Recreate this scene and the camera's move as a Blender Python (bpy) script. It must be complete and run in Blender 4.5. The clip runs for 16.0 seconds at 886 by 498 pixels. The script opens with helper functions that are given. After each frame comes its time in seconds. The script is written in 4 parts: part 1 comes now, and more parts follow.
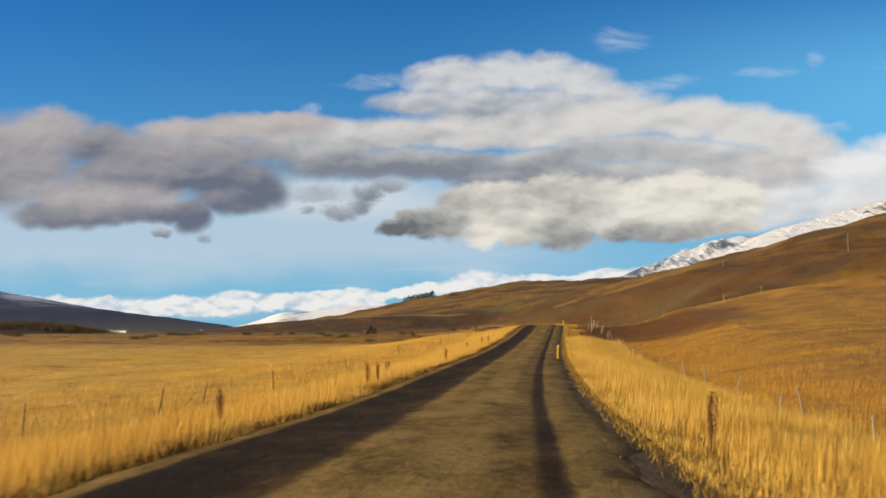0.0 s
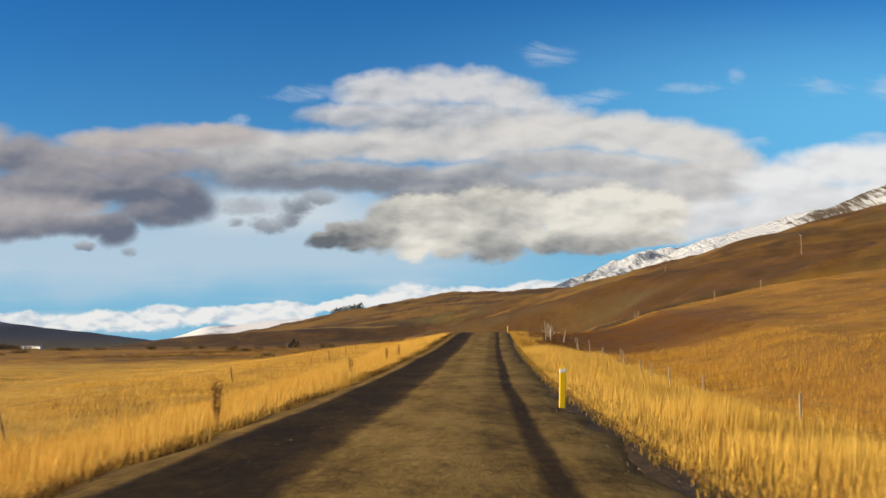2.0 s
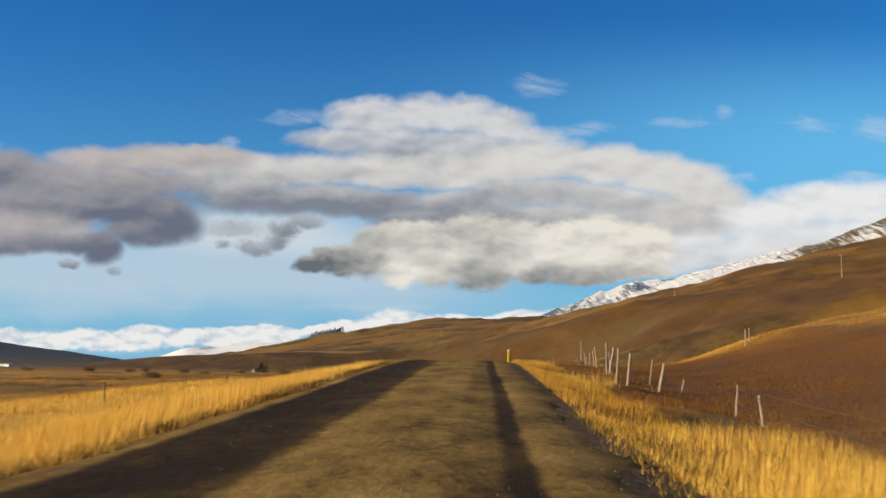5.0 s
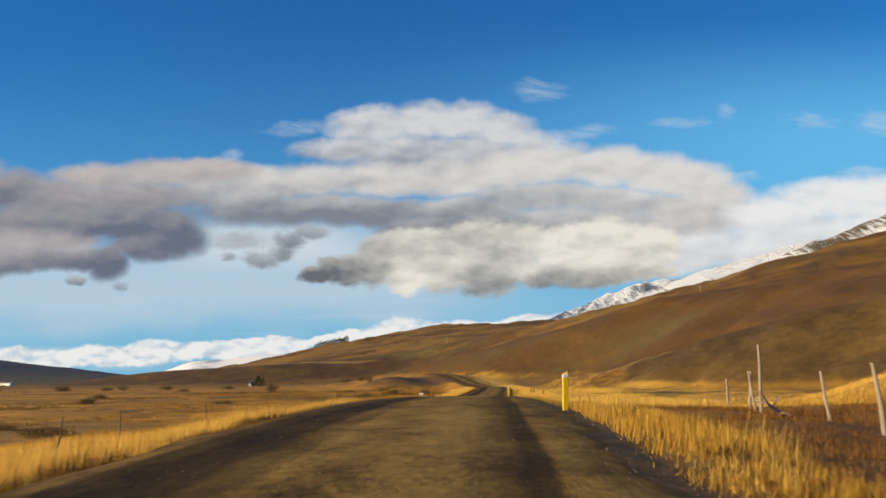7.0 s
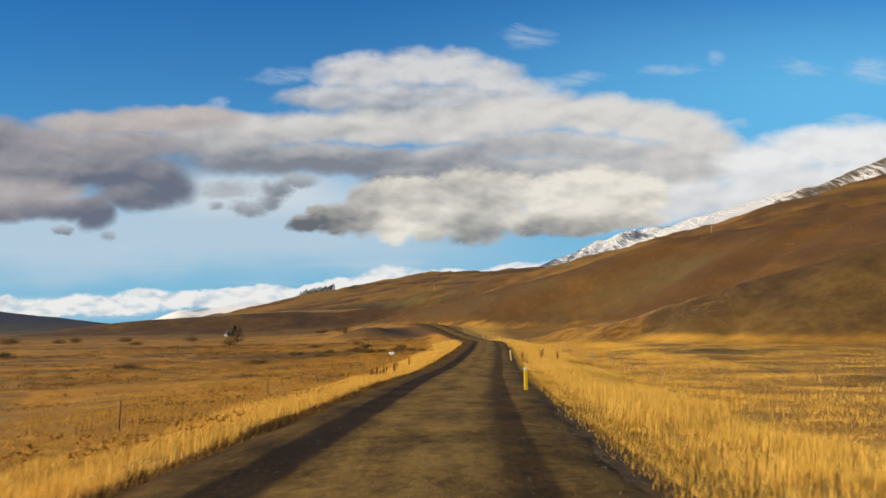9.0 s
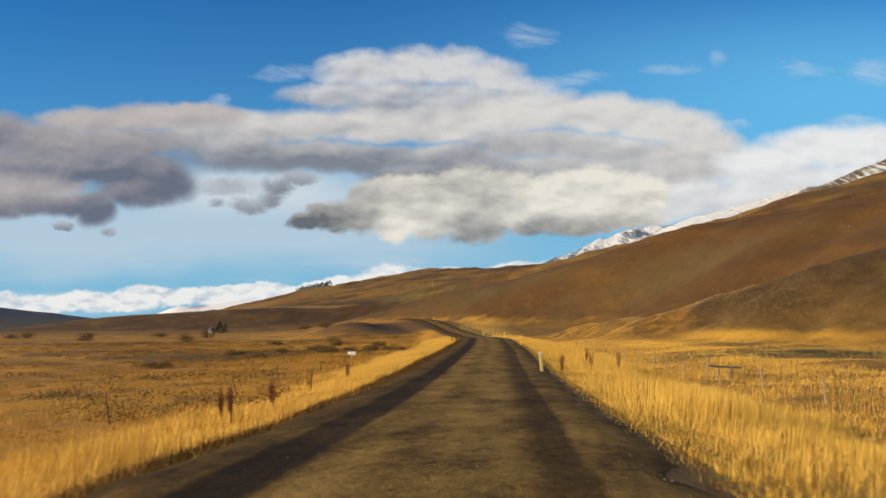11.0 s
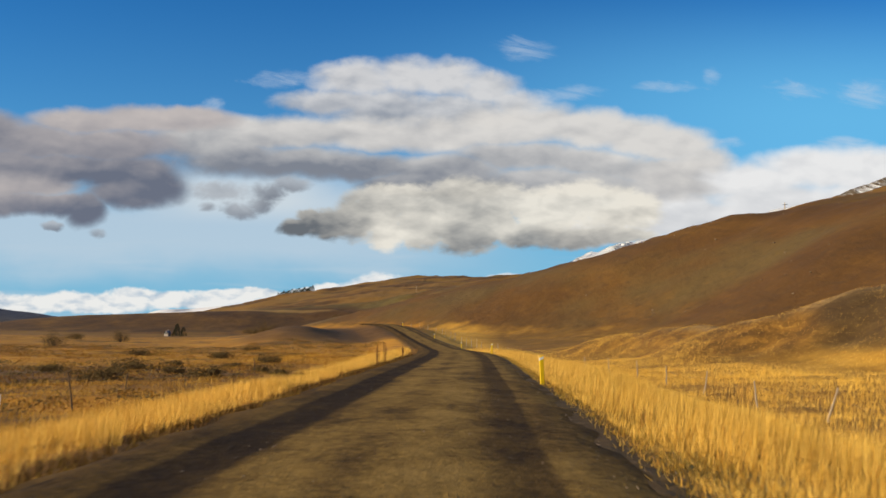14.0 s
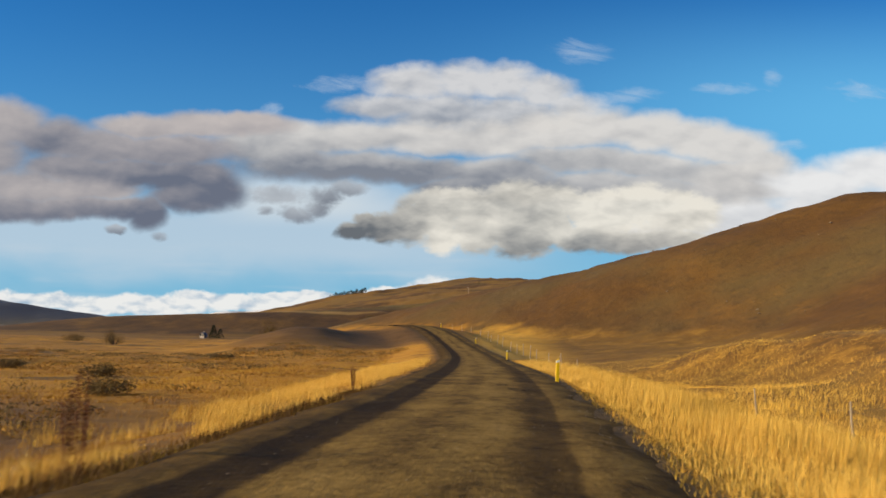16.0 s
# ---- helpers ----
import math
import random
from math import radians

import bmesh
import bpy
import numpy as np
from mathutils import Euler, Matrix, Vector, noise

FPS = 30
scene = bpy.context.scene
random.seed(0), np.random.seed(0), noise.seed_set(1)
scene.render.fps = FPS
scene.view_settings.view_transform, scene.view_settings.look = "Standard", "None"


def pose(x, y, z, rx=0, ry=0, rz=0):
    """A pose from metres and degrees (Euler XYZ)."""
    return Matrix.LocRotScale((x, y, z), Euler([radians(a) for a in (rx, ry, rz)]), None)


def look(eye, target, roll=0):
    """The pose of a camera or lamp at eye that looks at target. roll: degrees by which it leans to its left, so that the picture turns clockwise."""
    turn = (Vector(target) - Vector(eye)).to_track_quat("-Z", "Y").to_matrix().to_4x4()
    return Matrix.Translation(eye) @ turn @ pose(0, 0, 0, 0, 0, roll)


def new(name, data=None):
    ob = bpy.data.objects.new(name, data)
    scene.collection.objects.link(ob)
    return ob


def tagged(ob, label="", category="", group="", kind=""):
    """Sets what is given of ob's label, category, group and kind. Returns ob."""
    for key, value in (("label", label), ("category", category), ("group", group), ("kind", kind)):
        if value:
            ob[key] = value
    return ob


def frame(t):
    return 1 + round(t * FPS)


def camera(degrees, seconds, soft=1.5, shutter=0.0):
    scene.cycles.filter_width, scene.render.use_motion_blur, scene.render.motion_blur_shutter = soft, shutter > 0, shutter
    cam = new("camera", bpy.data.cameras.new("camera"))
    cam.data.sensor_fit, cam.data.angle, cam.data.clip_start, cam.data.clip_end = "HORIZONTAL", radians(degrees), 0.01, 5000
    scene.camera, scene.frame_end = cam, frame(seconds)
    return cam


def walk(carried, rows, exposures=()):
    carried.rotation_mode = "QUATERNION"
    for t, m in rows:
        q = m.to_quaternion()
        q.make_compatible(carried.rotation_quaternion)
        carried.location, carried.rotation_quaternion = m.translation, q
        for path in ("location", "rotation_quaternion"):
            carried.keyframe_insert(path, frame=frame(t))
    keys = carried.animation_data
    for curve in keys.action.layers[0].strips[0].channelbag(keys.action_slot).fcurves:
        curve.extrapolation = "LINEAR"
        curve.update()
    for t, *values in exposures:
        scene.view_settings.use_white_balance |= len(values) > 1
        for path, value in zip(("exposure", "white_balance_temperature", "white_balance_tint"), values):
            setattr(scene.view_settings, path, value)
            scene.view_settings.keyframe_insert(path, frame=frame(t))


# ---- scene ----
# seconds, x, y, z, yaw, pitch, roll of the camera in the moving car
PATH = [
    (0, 0.00, -0.00, 1.35, 5.50, 4.60, 0.00),
    (0.5, -0.38, 9.95, 1.15, 4.37, 5.19, -0.79),
    (1, -0.62, 19.88, 0.98, 2.86, 4.52, 0.78),
    (1.5, -0.72, 29.79, 0.89, 2.04, 5.28, 1.04),
    (2, -0.68, 39.67, 0.86, 1.43, 5.32, 0.49),
    (2.5, -0.51, 49.52, 0.83, 0.12, 5.45, -0.33),
    (3, -0.30, 59.35, 0.86, 0.37, 5.24, -0.27),
    (3.5, -0.07, 69.16, 0.96, 1.00, 6.17, -0.78),
    (6, 1.32, 117.85, 1.74, 0.22, 7.18, -0.96),
    (6.5, 1.62, 127.52, 2.10, 0.72, 7.38, -0.86),
    (7, 1.91, 137.20, 2.45, 1.00, 7.32, 0.64),
    (7.5, 2.18, 146.86, 2.79, 0.97, 8.72, 0.47),
    (8, 2.42, 156.54, 3.02, 0.48, 6.72, 0.12),
    (8.5, 2.63, 166.21, 3.12, 0.72, 5.61, 0.55),
    (9, 2.85, 175.89, 3.09, 0.35, 4.28, 0.82),
    (11.5, 4.52, 224.52, 1.72, 0.19, 4.19, 0.28),
    (12, 5.11, 234.54, 1.49, -1.39, 4.33, -0.07),
    (12.5, 5.67, 244.61, 1.37, -0.97, 4.91, -0.39),
    (13, 6.27, 254.70, 1.26, -0.66, 3.54, -0.75),
    (13.5, 6.87, 264.75, 1.23, -0.62, 5.05, -1.14),
    (14, 7.48, 274.77, 1.24, -0.37, 4.80, -1.01),
    (14.5, 8.10, 284.75, 1.20, -0.06, 4.39, 0.09),
    (15, 8.65, 294.73, 1.18, 0.19, 3.71, 0.51),
    (15.5, 9.05, 304.73, 1.16, 2.35, 4.51, -0.97),
    (16, 9.37, 314.74, 1.16, 2.89, 4.95, -1.42),
]
cam = camera(49.0, 16.0, soft=1.6, shutter=0.16)
walk(cam, [(t, pose(x, y, z, 90 + p, r, w)) for t, x, y, z, w, p, r in PATH])

# ---------------------------------------------------------------- node helpers


class Nodes:
    """Short names for building a node tree."""

    def __init__(self, tree):
        self.tree = tree
        tree.nodes.clear()

    def add(self, kind, **props):
        n = self.tree.nodes.new(kind)
        for k, v in props.items():
            setattr(n, k, v)
        return n

    def put(self, socket, value):
        if isinstance(value, bpy.types.NodeSocket):
            self.tree.links.new(value, socket)
        elif value is not None:
            socket.default_value = value

    def math(self, op, a, b=None, c=None, clamp=False):
        n = self.add("ShaderNodeMath", operation=op, use_clamp=clamp)
        for s, v in zip(n.inputs, (a, b, c)):
            self.put(s, v)
        return n.outputs[0]

    def smooth(self, x, lo, hi, to_lo=0.0, to_hi=1.0):
        n = self.add("ShaderNodeMapRange", interpolation_type="SMOOTHSTEP")
        for i, v in enumerate((x, lo, hi, to_lo, to_hi)):
            self.put(n.inputs[i], v)
        return n.outputs[0]

    def noise(self, vec, scale, detail=4.0, rough=0.55, distort=0.0):
        n = self.add("ShaderNodeTexNoise")
        self.put(n.inputs["Vector"], vec)
        for k, v in (("Scale", scale), ("Detail", detail), ("Roughness", rough), ("Distortion", distort)):
            self.put(n.inputs[k], v)
        return n.outputs[0]

    def vec(self, x, y, z):
        n = self.add("ShaderNodeCombineXYZ")
        for s, v in zip(n.inputs, (x, y, z)):
            self.put(s, v)
        return n.outputs[0]

    def scaled(self, vec, sx, sy, sz):
        n = self.add("ShaderNodeVectorMath", operation="MULTIPLY")
        self.put(n.inputs[0], vec)
        n.inputs[1].default_value = (sx, sy, sz)
        return n.outputs[0]

    def parts(self, vec):
        n = self.add("ShaderNodeSeparateXYZ")
        self.put(n.inputs[0], vec)
        return n.outputs

    def mix(self, f, a, b):
        n = self.add("ShaderNodeMix", data_type="RGBA")
        for i, v in ((0, f), (6, a), (7, b)):
            if isinstance(v, tuple):
                v = (*v, 1)
            self.put(n.inputs[i], v)
        return n.outputs[2]

    def ramp(self, f, stops):
        n = self.add("ShaderNodeValToRGB")
        self.put(n.inputs[0], f)
        el = n.color_ramp.elements
        while len(el) < len(stops):
            el.new(0.5)
        for e, (p, c) in zip(el, stops):
            e.position, e.color = p, (*c, 1)
        return n.outputs[0]


# ---------------------------------------------------------------- sky and sun
SUN_AZ, SUN_EL = radians(-104), radians(15.5)   # from the left and a little behind, low
sun = new("sun", bpy.data.lights.new("sun", "SUN"))
sun.data.energy, sun.data.angle, sun.data.color = 5.0, radians(0.6), (1.0, 0.79, 0.47)
sun.matrix_world = look((0, 0, 60), (-math.sin(SUN_AZ) * math.cos(SUN_EL), -math.cos(SUN_AZ) * math.cos(SUN_EL), 60 - math.sin(SUN_EL)))

# cloud masses: across, up (as slopes from straight ahead), half width, half height, greyness
LOW = [
    (-.060, .041, .036, .015, 0), (-.028, .041, .029, .013, 0), (-.078, .040, .023, .012, .1), (.013, .048, .020, .008, 0), (.004, .042, .041, .008, .1),
    (.039, .049, .029, .006, 0), (.080, .052, .041, .007, 0), (.120, .057, .035, .007, 0), (-.101, .039, .023, .007, .2), (-.133, .035, .023, .005, .1),
    (-.188, .033, .041, .007, 0), (-.229, .031, .026, .007, .05), (-.264, .024, .047, .009, .15), (-.311, .026, .029, .009, .1), (-.345, .019, .052, .009, .2),
    (-.206, .021, .052, .008, .3), (-.404, .020, .064, .009, .1), (-.462, .024, .070, .009, .25), (-.550, .025, .082, .010, .2),
]
SHEET = [
    (.393, .174, .064, .021, .05), (.451, .173, .064, .021, .05), (.521, .167, .076, .027, .1), (.316, .160, .064, .019, .1), (.263, .160, .053, .020, .15),
    (.356, .140, .082, .020, .3), (.438, .142, .076, .024, .25), (.256, .127, .064, .019, .4), (.209, .113, .058, .016, .3), (.309, .124, .058, .016, .35),
    (.157, .105, .047, .012, .3),
]
DOME = [
    (-.088, .260, .044, .020, .1), (-.031, .263, .041, .020, .05), (.007, .262, .035, .020, .05), (.045, .252, .035, .019, .05), (.078, .241, .029, .014, .1),
    (-.111, .236, .053, .013, .45), (-.052, .230, .065, .018, .6), (.018, .228, .065, .017, .55),
]
BANK_MIDDLE = [
    (.101, .217, .044, .019, .08), (.148, .212, .047, .018, .1), (.174, .214, .026, .017, .05), (.206, .207, .041, .017, .05), (.241, .198, .041, .018, .05),
    (.270, .183, .035, .014, .1), (.053, .209, .047, .017, .12), (-.006, .202, .065, .017, .2), (-.076, .202, .065, .016, .25), (-.147, .202, .065, .016, .35),
    (-.200, .201, .059, .017, .45), (-.241, .194, .047, .020, .6), (-.212, .176, .053, .018, .95), (-.147, .171, .076, .014, 1.1), (-.077, .168, .070, .013, 1),
    (.006, .166, .070, .015, .9), (.082, .183, .065, .014, .55), (.158, .178, .064, .015, .5), (.223, .169, .053, .015, .4), (-.036, .151, .041, .011, 1),
    (.029, .154, .047, .014, .9), (.093, .157, .053, .014, .6), (.164, .155, .059, .014, .4), (.228, .151, .053, .014, .35),
]
BANK_WEST = [
    (-.265, .214, .053, .012, .15), (-.318, .213, .053, .014, .2), (-.371, .210, .053, .013, .25), (-.471, .195, .041, .022, .95), (-.531, .210, .053, .024, .4),
    (-.418, .187, .059, .018, .6), (-.341, .185, .065, .018, .65), (-.329, .158, .059, .018, 1.1), (-.294, .144, .029, .019, 1.05), (-.394, .161, .065, .015, .95),
    (-.453, .165, .053, .015, .75), (-.435, .144, .053, .014, .3), (-.500, .145, .059, .018, .35), (-.577, .178, .077, .048, .6), (-.452, .124, .059, .013, .8),
    (-.511, .121, .053, .015, .8), (-.399, .122, .041, .011, .95), (-.363, .118, .018, .017, 1.1), (-.323, .136, .041, .015, .9),
]
CLUMP = [
    (-.150, .103, .021, .010, 1), (-.115, .108, .032, .016, .85), (-.133, .115, .018, .008, .85), (-.083, .115, .029, .024, .6), (-.055, .103, .021, .021, 0),
    (-.059, .132, .035, .017, .45), (-.019, .108, .029, .024, .3), (-.012, .134, .035, .017, .35), (.028, .101, .039, .020, .7), (.023, .138, .035, .020, .55),
    (.066, .107, .020, .018, .05), (.067, .139, .029, .018, .3), (.086, .096, .029, .012, .7), (.110, .127, .041, .024, .02), (.146, .135, .041, .021, 0),
    (.186, .128, .041, .024, .1), (.127, .100, .052, .012, .6), (.180, .102, .041, .009, .45),
    (.045, .120, .035, .020, .45),
]
TATTERS = [
    (-.178, .138, .015, .013, .95), (-.188, .128, .013, .009, .9), (-.212, .121, .019, .008, .7), (-.244, .123, .008, .006, .6), (-.159, .148, .018, .008, .6),
    (-.229, .140, .029, .009, .2), (-.396, .100, .011, .004, .8), (-.352, .093, .009, .004, .5),
]
WISPS = [
    (.088, .296, .028, .010, 0), (.237, .260, .024, .005, 0), (.284, .271, .009, .010, 0), (.373, .257, .029, .008, 0), (.446, .255, .029, .012, 0),
    (-.234, .232, .011, .007, 0), (.307, .201, .014, .005, 0), (.417, .202, .029, .005, 0),
    (-.172, .258, .038, .007, 0), (-.150, .262, .026, .007, 0), (.120, .248, .036, .007, 0),
]


def build_world():
    world = bpy.data.worlds.new("sky")
    scene.world = world
    world.use_nodes = True
    g = Nodes(world.node_tree)
    sky = g.add("ShaderNodeTexSky", sky_type="NISHITA", sun_disc=False, sun_elevation=SUN_EL, sun_rotation=SUN_AZ, air_density=1.0, dust_density=0.2, ozone_density=3.0)
    d = g.parts(g.add("ShaderNodeTexCoord").outputs["Generated"])
    ahead = g.math("MAXIMUM", g.math("ABSOLUTE", d[1]), 0.03)
    u, v = g.math("DIVIDE", d[0], ahead), g.math("DIVIDE", d[2], ahead)
    flat = g.vec(u, g.math("MULTIPLY", v, 1.9), 0.0)
    big = g.math("SUBTRACT", g.noise(flat, 7.0, 4.0, 0.5, 0.2), 0.5)
    puff = g.math("SUBTRACT", g.noise(flat, 22.0, 4.0, 0.45, 0.3), 0.5)
    puff_up = g.math("SUBTRACT", g.noise(g.vec(g.math("SUBTRACT", u, 0.010), g.math("MULTIPLY", g.math("ADD", v, 0.009), 1.9), 0.0), 22.0, 3.0, 0.45, 0.3), 0.5)
    wob = g.math("MULTIPLY", g.math("SUBTRACT", g.noise(g.vec(u, v, 3.0), 12.0, 4.0), 0.5), 0.036)
    wob2 = g.math("MULTIPLY", g.math("SUBTRACT", g.noise(g.vec(u, v, 8.0), 18.0, 5.0), 0.5), 0.022)
    at = g.vec(g.math("ADD", u, wob), g.math("ADD", v, wob2), 0.0)

    def field(blobs, lit):
        """The mass of a group of clouds, and how grey it is; lit: greyness of the sunny tops beside the bases."""
        best, total, grey = None, None, None
        for cx, cy, rx, ry, k in blobs:
            n = g.add("ShaderNodeVectorMath", operation="MULTIPLY_ADD")
            g.put(n.inputs[0], at)
            n.inputs[1].default_value = (1 / rx, 1 / ry, 0)
            n.inputs[2].default_value = (-cx / rx, -cy / ry, 0)
            dot = g.add("ShaderNodeVectorMath", operation="DOT_PRODUCT")
            g.put(dot.inputs[0], n.outputs[0])
            g.put(dot.inputs[1], n.outputs[0])
            r2 = dot.outputs["Value"]
            q = g.math("SUBTRACT", 1.0, r2)
            best = q if best is None else g.math("SMOOTH_MAX", best, q, 0.35)
            w = g.math("POWER", 2.718, g.math("MULTIPLY", r2, -1.9))
            up = g.add("ShaderNodeVectorMath", operation="DOT_PRODUCT")
            g.put(up.inputs[0], n.outputs[0])
            up.inputs[1].default_value = (0, 1, 0)
            t = g.math("MULTIPLY", w, g.math("MULTIPLY", g.smooth(up.outputs["Value"], 1.1, -0.8, lit, 1.12), k))
            total = w if total is None else g.math("ADD", total, w)
            grey = t if grey is None else g.math("ADD", grey, t)
        return best, g.math("DIVIDE", grey, g.math("ADD", total, 0.002))

    shred = g.math("SUBTRACT", g.noise(g.vec(u, g.math("MULTIPLY", v, 1.5), 4.0), 60.0, 6.0, 0.6, 0.6), 0.5)
    relief = g.math("SUBTRACT", puff_up, g.math("MULTIPLY", puff, 0.9))
    fine = g.math("SUBTRACT", g.noise(g.vec(g.math("SUBTRACT", u, 0.004), g.math("MULTIPLY", g.math("ADD", v, 0.006), 2.0), 6.0), 42.0, 4.0, 0.5, 0.4), g.noise(g.vec(u, g.math("MULTIPLY", v, 2.0), 6.0), 42.0, 4.0, 0.5, 0.4))

    def layer(under, blobs, soft, bright, dim, rag=1.0, cover=1.0, lumps=1.0, torn=0.5, curls=0.0, lit=0.4, grow=0.0):
        q, grey = field(blobs, lit)
        ragged = g.math("ADD", g.math("MULTIPLY_ADD", big, 0.8 * rag, grow), g.math("MULTIPLY", puff, 1.5 * rag))
        ragged = g.math("ADD", ragged, g.math("MULTIPLY", shred, torn))
        mask = g.math("MULTIPLY", g.smooth(g.math("ADD", q, ragged), -soft, soft), cover)
        shade = g.math("ADD", grey, g.math("ADD", g.math("MULTIPLY_ADD", fine, curls, g.math("MULTIPLY", relief, lumps)), g.math("MULTIPLY", big, -0.45 * lumps)), clamp=True)
        return g.mix(mask, under, g.mix(shade, bright, dim))

    # the clear sky, deep blue away from the sun, paler low down
    deep = g.add("ShaderNodeMix", data_type="RGBA", blend_type="MULTIPLY")
    deep.inputs[0].default_value = 1.0
    g.put(deep.inputs[6], sky.outputs[0])
    deep.inputs[7].default_value = (0.24, 0.98, 1.66, 1)
    base = g.mix(g.smooth(v, 0.40, -0.02, 0.0, 0.62), deep.outputs[2], (2.1, 5.8, 8.6))
    base = g.mix(g.math("MULTIPLY", g.smooth(u, -0.15, 0.45, 0.0, 0.8), g.smooth(v, 0.38, 0.22)), base, (1.8, 6.2, 10.1))
    base = g.mix(g.smooth(v, 0.15, 0.04, 0.0, 0.8), base, (2.7, 6.1, 8.6))
    veil = g.math("MULTIPLY", g.smooth(g.math("ADD", g.math("ABSOLUTE", g.math("SUBTRACT", v, 0.100)), g.math("MULTIPLY", big, 0.08)), 0.075, 0.015), g.smooth(u, 0.16, -0.12))
    base = g.mix(g.math("MULTIPLY", veil, 0.78), base, (6.4, 7.7, 8.9))
    streak = g.math("SUBTRACT", g.noise(g.vec(g.math("MULTIPLY", u, 0.35), g.math("MULTIPLY", v, 4.0), 2.0), 11.0, 4.0, 0.55), 0.5)
    base = g.mix(g.math("MULTIPLY", g.smooth(streak, 0.02, 0.22), g.math("MULTIPLY", g.smooth(v, 0.13, 0.08), 0.35)), base, (6.6, 7.8, 8.8))
    hole = g.math("MULTIPLY", g.smooth(g.math("ABSOLUTE", g.math("SUBTRACT", u, -0.20)), 0.15, 0.03), g.smooth(g.math("ABSOLUTE", g.math("SUBTRACT", v, 0.138)), 0.036, 0.006))
    base = g.mix(g.math("MULTIPLY", hole, 0.8), base, (7.9, 8.7, 9.2))
    c = layer(base, LOW, 0.45, (10.8, 10.6, 10.2), (4.4, 5.8, 7.4), 0.9, 0.93, 1.5, 1.4, 2.4)
    c = layer(c, SHEET, 0.8, (10.2, 10.1, 10.0), (4.6, 4.9, 5.5), 0.6, 0.97, 0.7, 0.4, 0.2, 0.3, 0.15)
    c = layer(c, DOME, 0.85, (8.7, 8.5, 8.3), (2.7, 3.0, 3.6), 0.8, 0.9, 1.0, 0.9, 0.35, 0.4, 0.05)
    c = layer(c, BANK_MIDDLE, 0.85, (8.7, 8.4, 8.0), (2.6, 2.8, 3.3), 0.55, 0.97, 0.7, 0.4, 0.2, 0.5, 0.22)
    c = layer(c, BANK_WEST, 0.8, (6.8, 6.2, 6.0), (1.75, 2.0, 2.7), 0.5, 1.0, 0.5, 0.3, 0.2, 0.6, 0.2)
    c = layer(c, CLUMP, 0.5, (10.0, 9.5, 8.4), (1.6, 1.75, 1.95), 0.85, 0.97, 0.8, 1.4, 0.4, 0.6, 0.12)
    c = layer(c, TATTERS, 0.9, (6.0, 6.4, 6.9), (1.8, 2.0, 2.5), 1.2, 0.85, 0.8, 2.6)
    shred = g.math("SUBTRACT", g.noise(g.vec(g.math("MULTIPLY", u, 0.5), g.math("ADD", g.math("MULTIPLY", v, 2.2), g.math("MULTIPLY", u, 0.3)), 7.0), 34.0, 6.0, 0.7, 0.8), 0.5)
    c = layer(c, WISPS, 1.8, (7.0, 8.0, 9.2), (6.2, 7.2, 8.6), 1.6, 0.5, 1.0, 6.0, 0.0, 0.4, -0.8)
    bg = g.add("ShaderNodeBackground")
    g.put(bg.inputs[0], c)
    bg.inputs[1].default_value = 0.050
    g.put(g.add("ShaderNodeOutputWorld").inputs[0], bg.outputs[0])


build_world()
scene.view_settings.exposure = 0.7


# ---------------------------------------------------------------- materials


def material(name, build, rough=0.9):
    m = bpy.data.materials.new(name)
    m.use_nodes = True
    g = Nodes(m.node_tree)
    bsdf = g.add("ShaderNodeBsdfPrincipled")
    bsdf.inputs["Roughness"].default_value = rough
    bsdf.inputs["Specular IOR Level"].default_value = 0.25
    g.put(g.add("ShaderNodeOutputMaterial").inputs[0], bsdf.outputs[0])
    build(g, bsdf)
    return m


def bump(g, bsdf, height, strength, distance):
    n = g.add("ShaderNodeBump")
    n.inputs["Strength"].default_value, n.inputs["Distance"].default_value = strength, distance
    g.put(n.inputs["Height"], height)
    g.put(bsdf.inputs["Normal"], n.outputs[0])


def plain(name, dark, light, scale=8.0, rough=0.85, stretch=(1, 1, 1), relief=0.0, metal=0.0):
    def build(g, b):
        at = g.scaled(g.add("ShaderNodeTexCoord").outputs["Object"], *stretch)
        n = g.math("ADD", g.math("MULTIPLY", g.noise(at, scale), 0.6), g.math("MULTIPLY", g.noise(at, scale * 6), 0.4))
        g.put(b.inputs["Base Color"], g.ramp(n, [(0.3, dark), (0.7, light)]))
        b.inputs["Metallic"].default_value = metal
        if relief:
            bump(g, b, n, 0.6, relief)
    return material(name, build, rough)


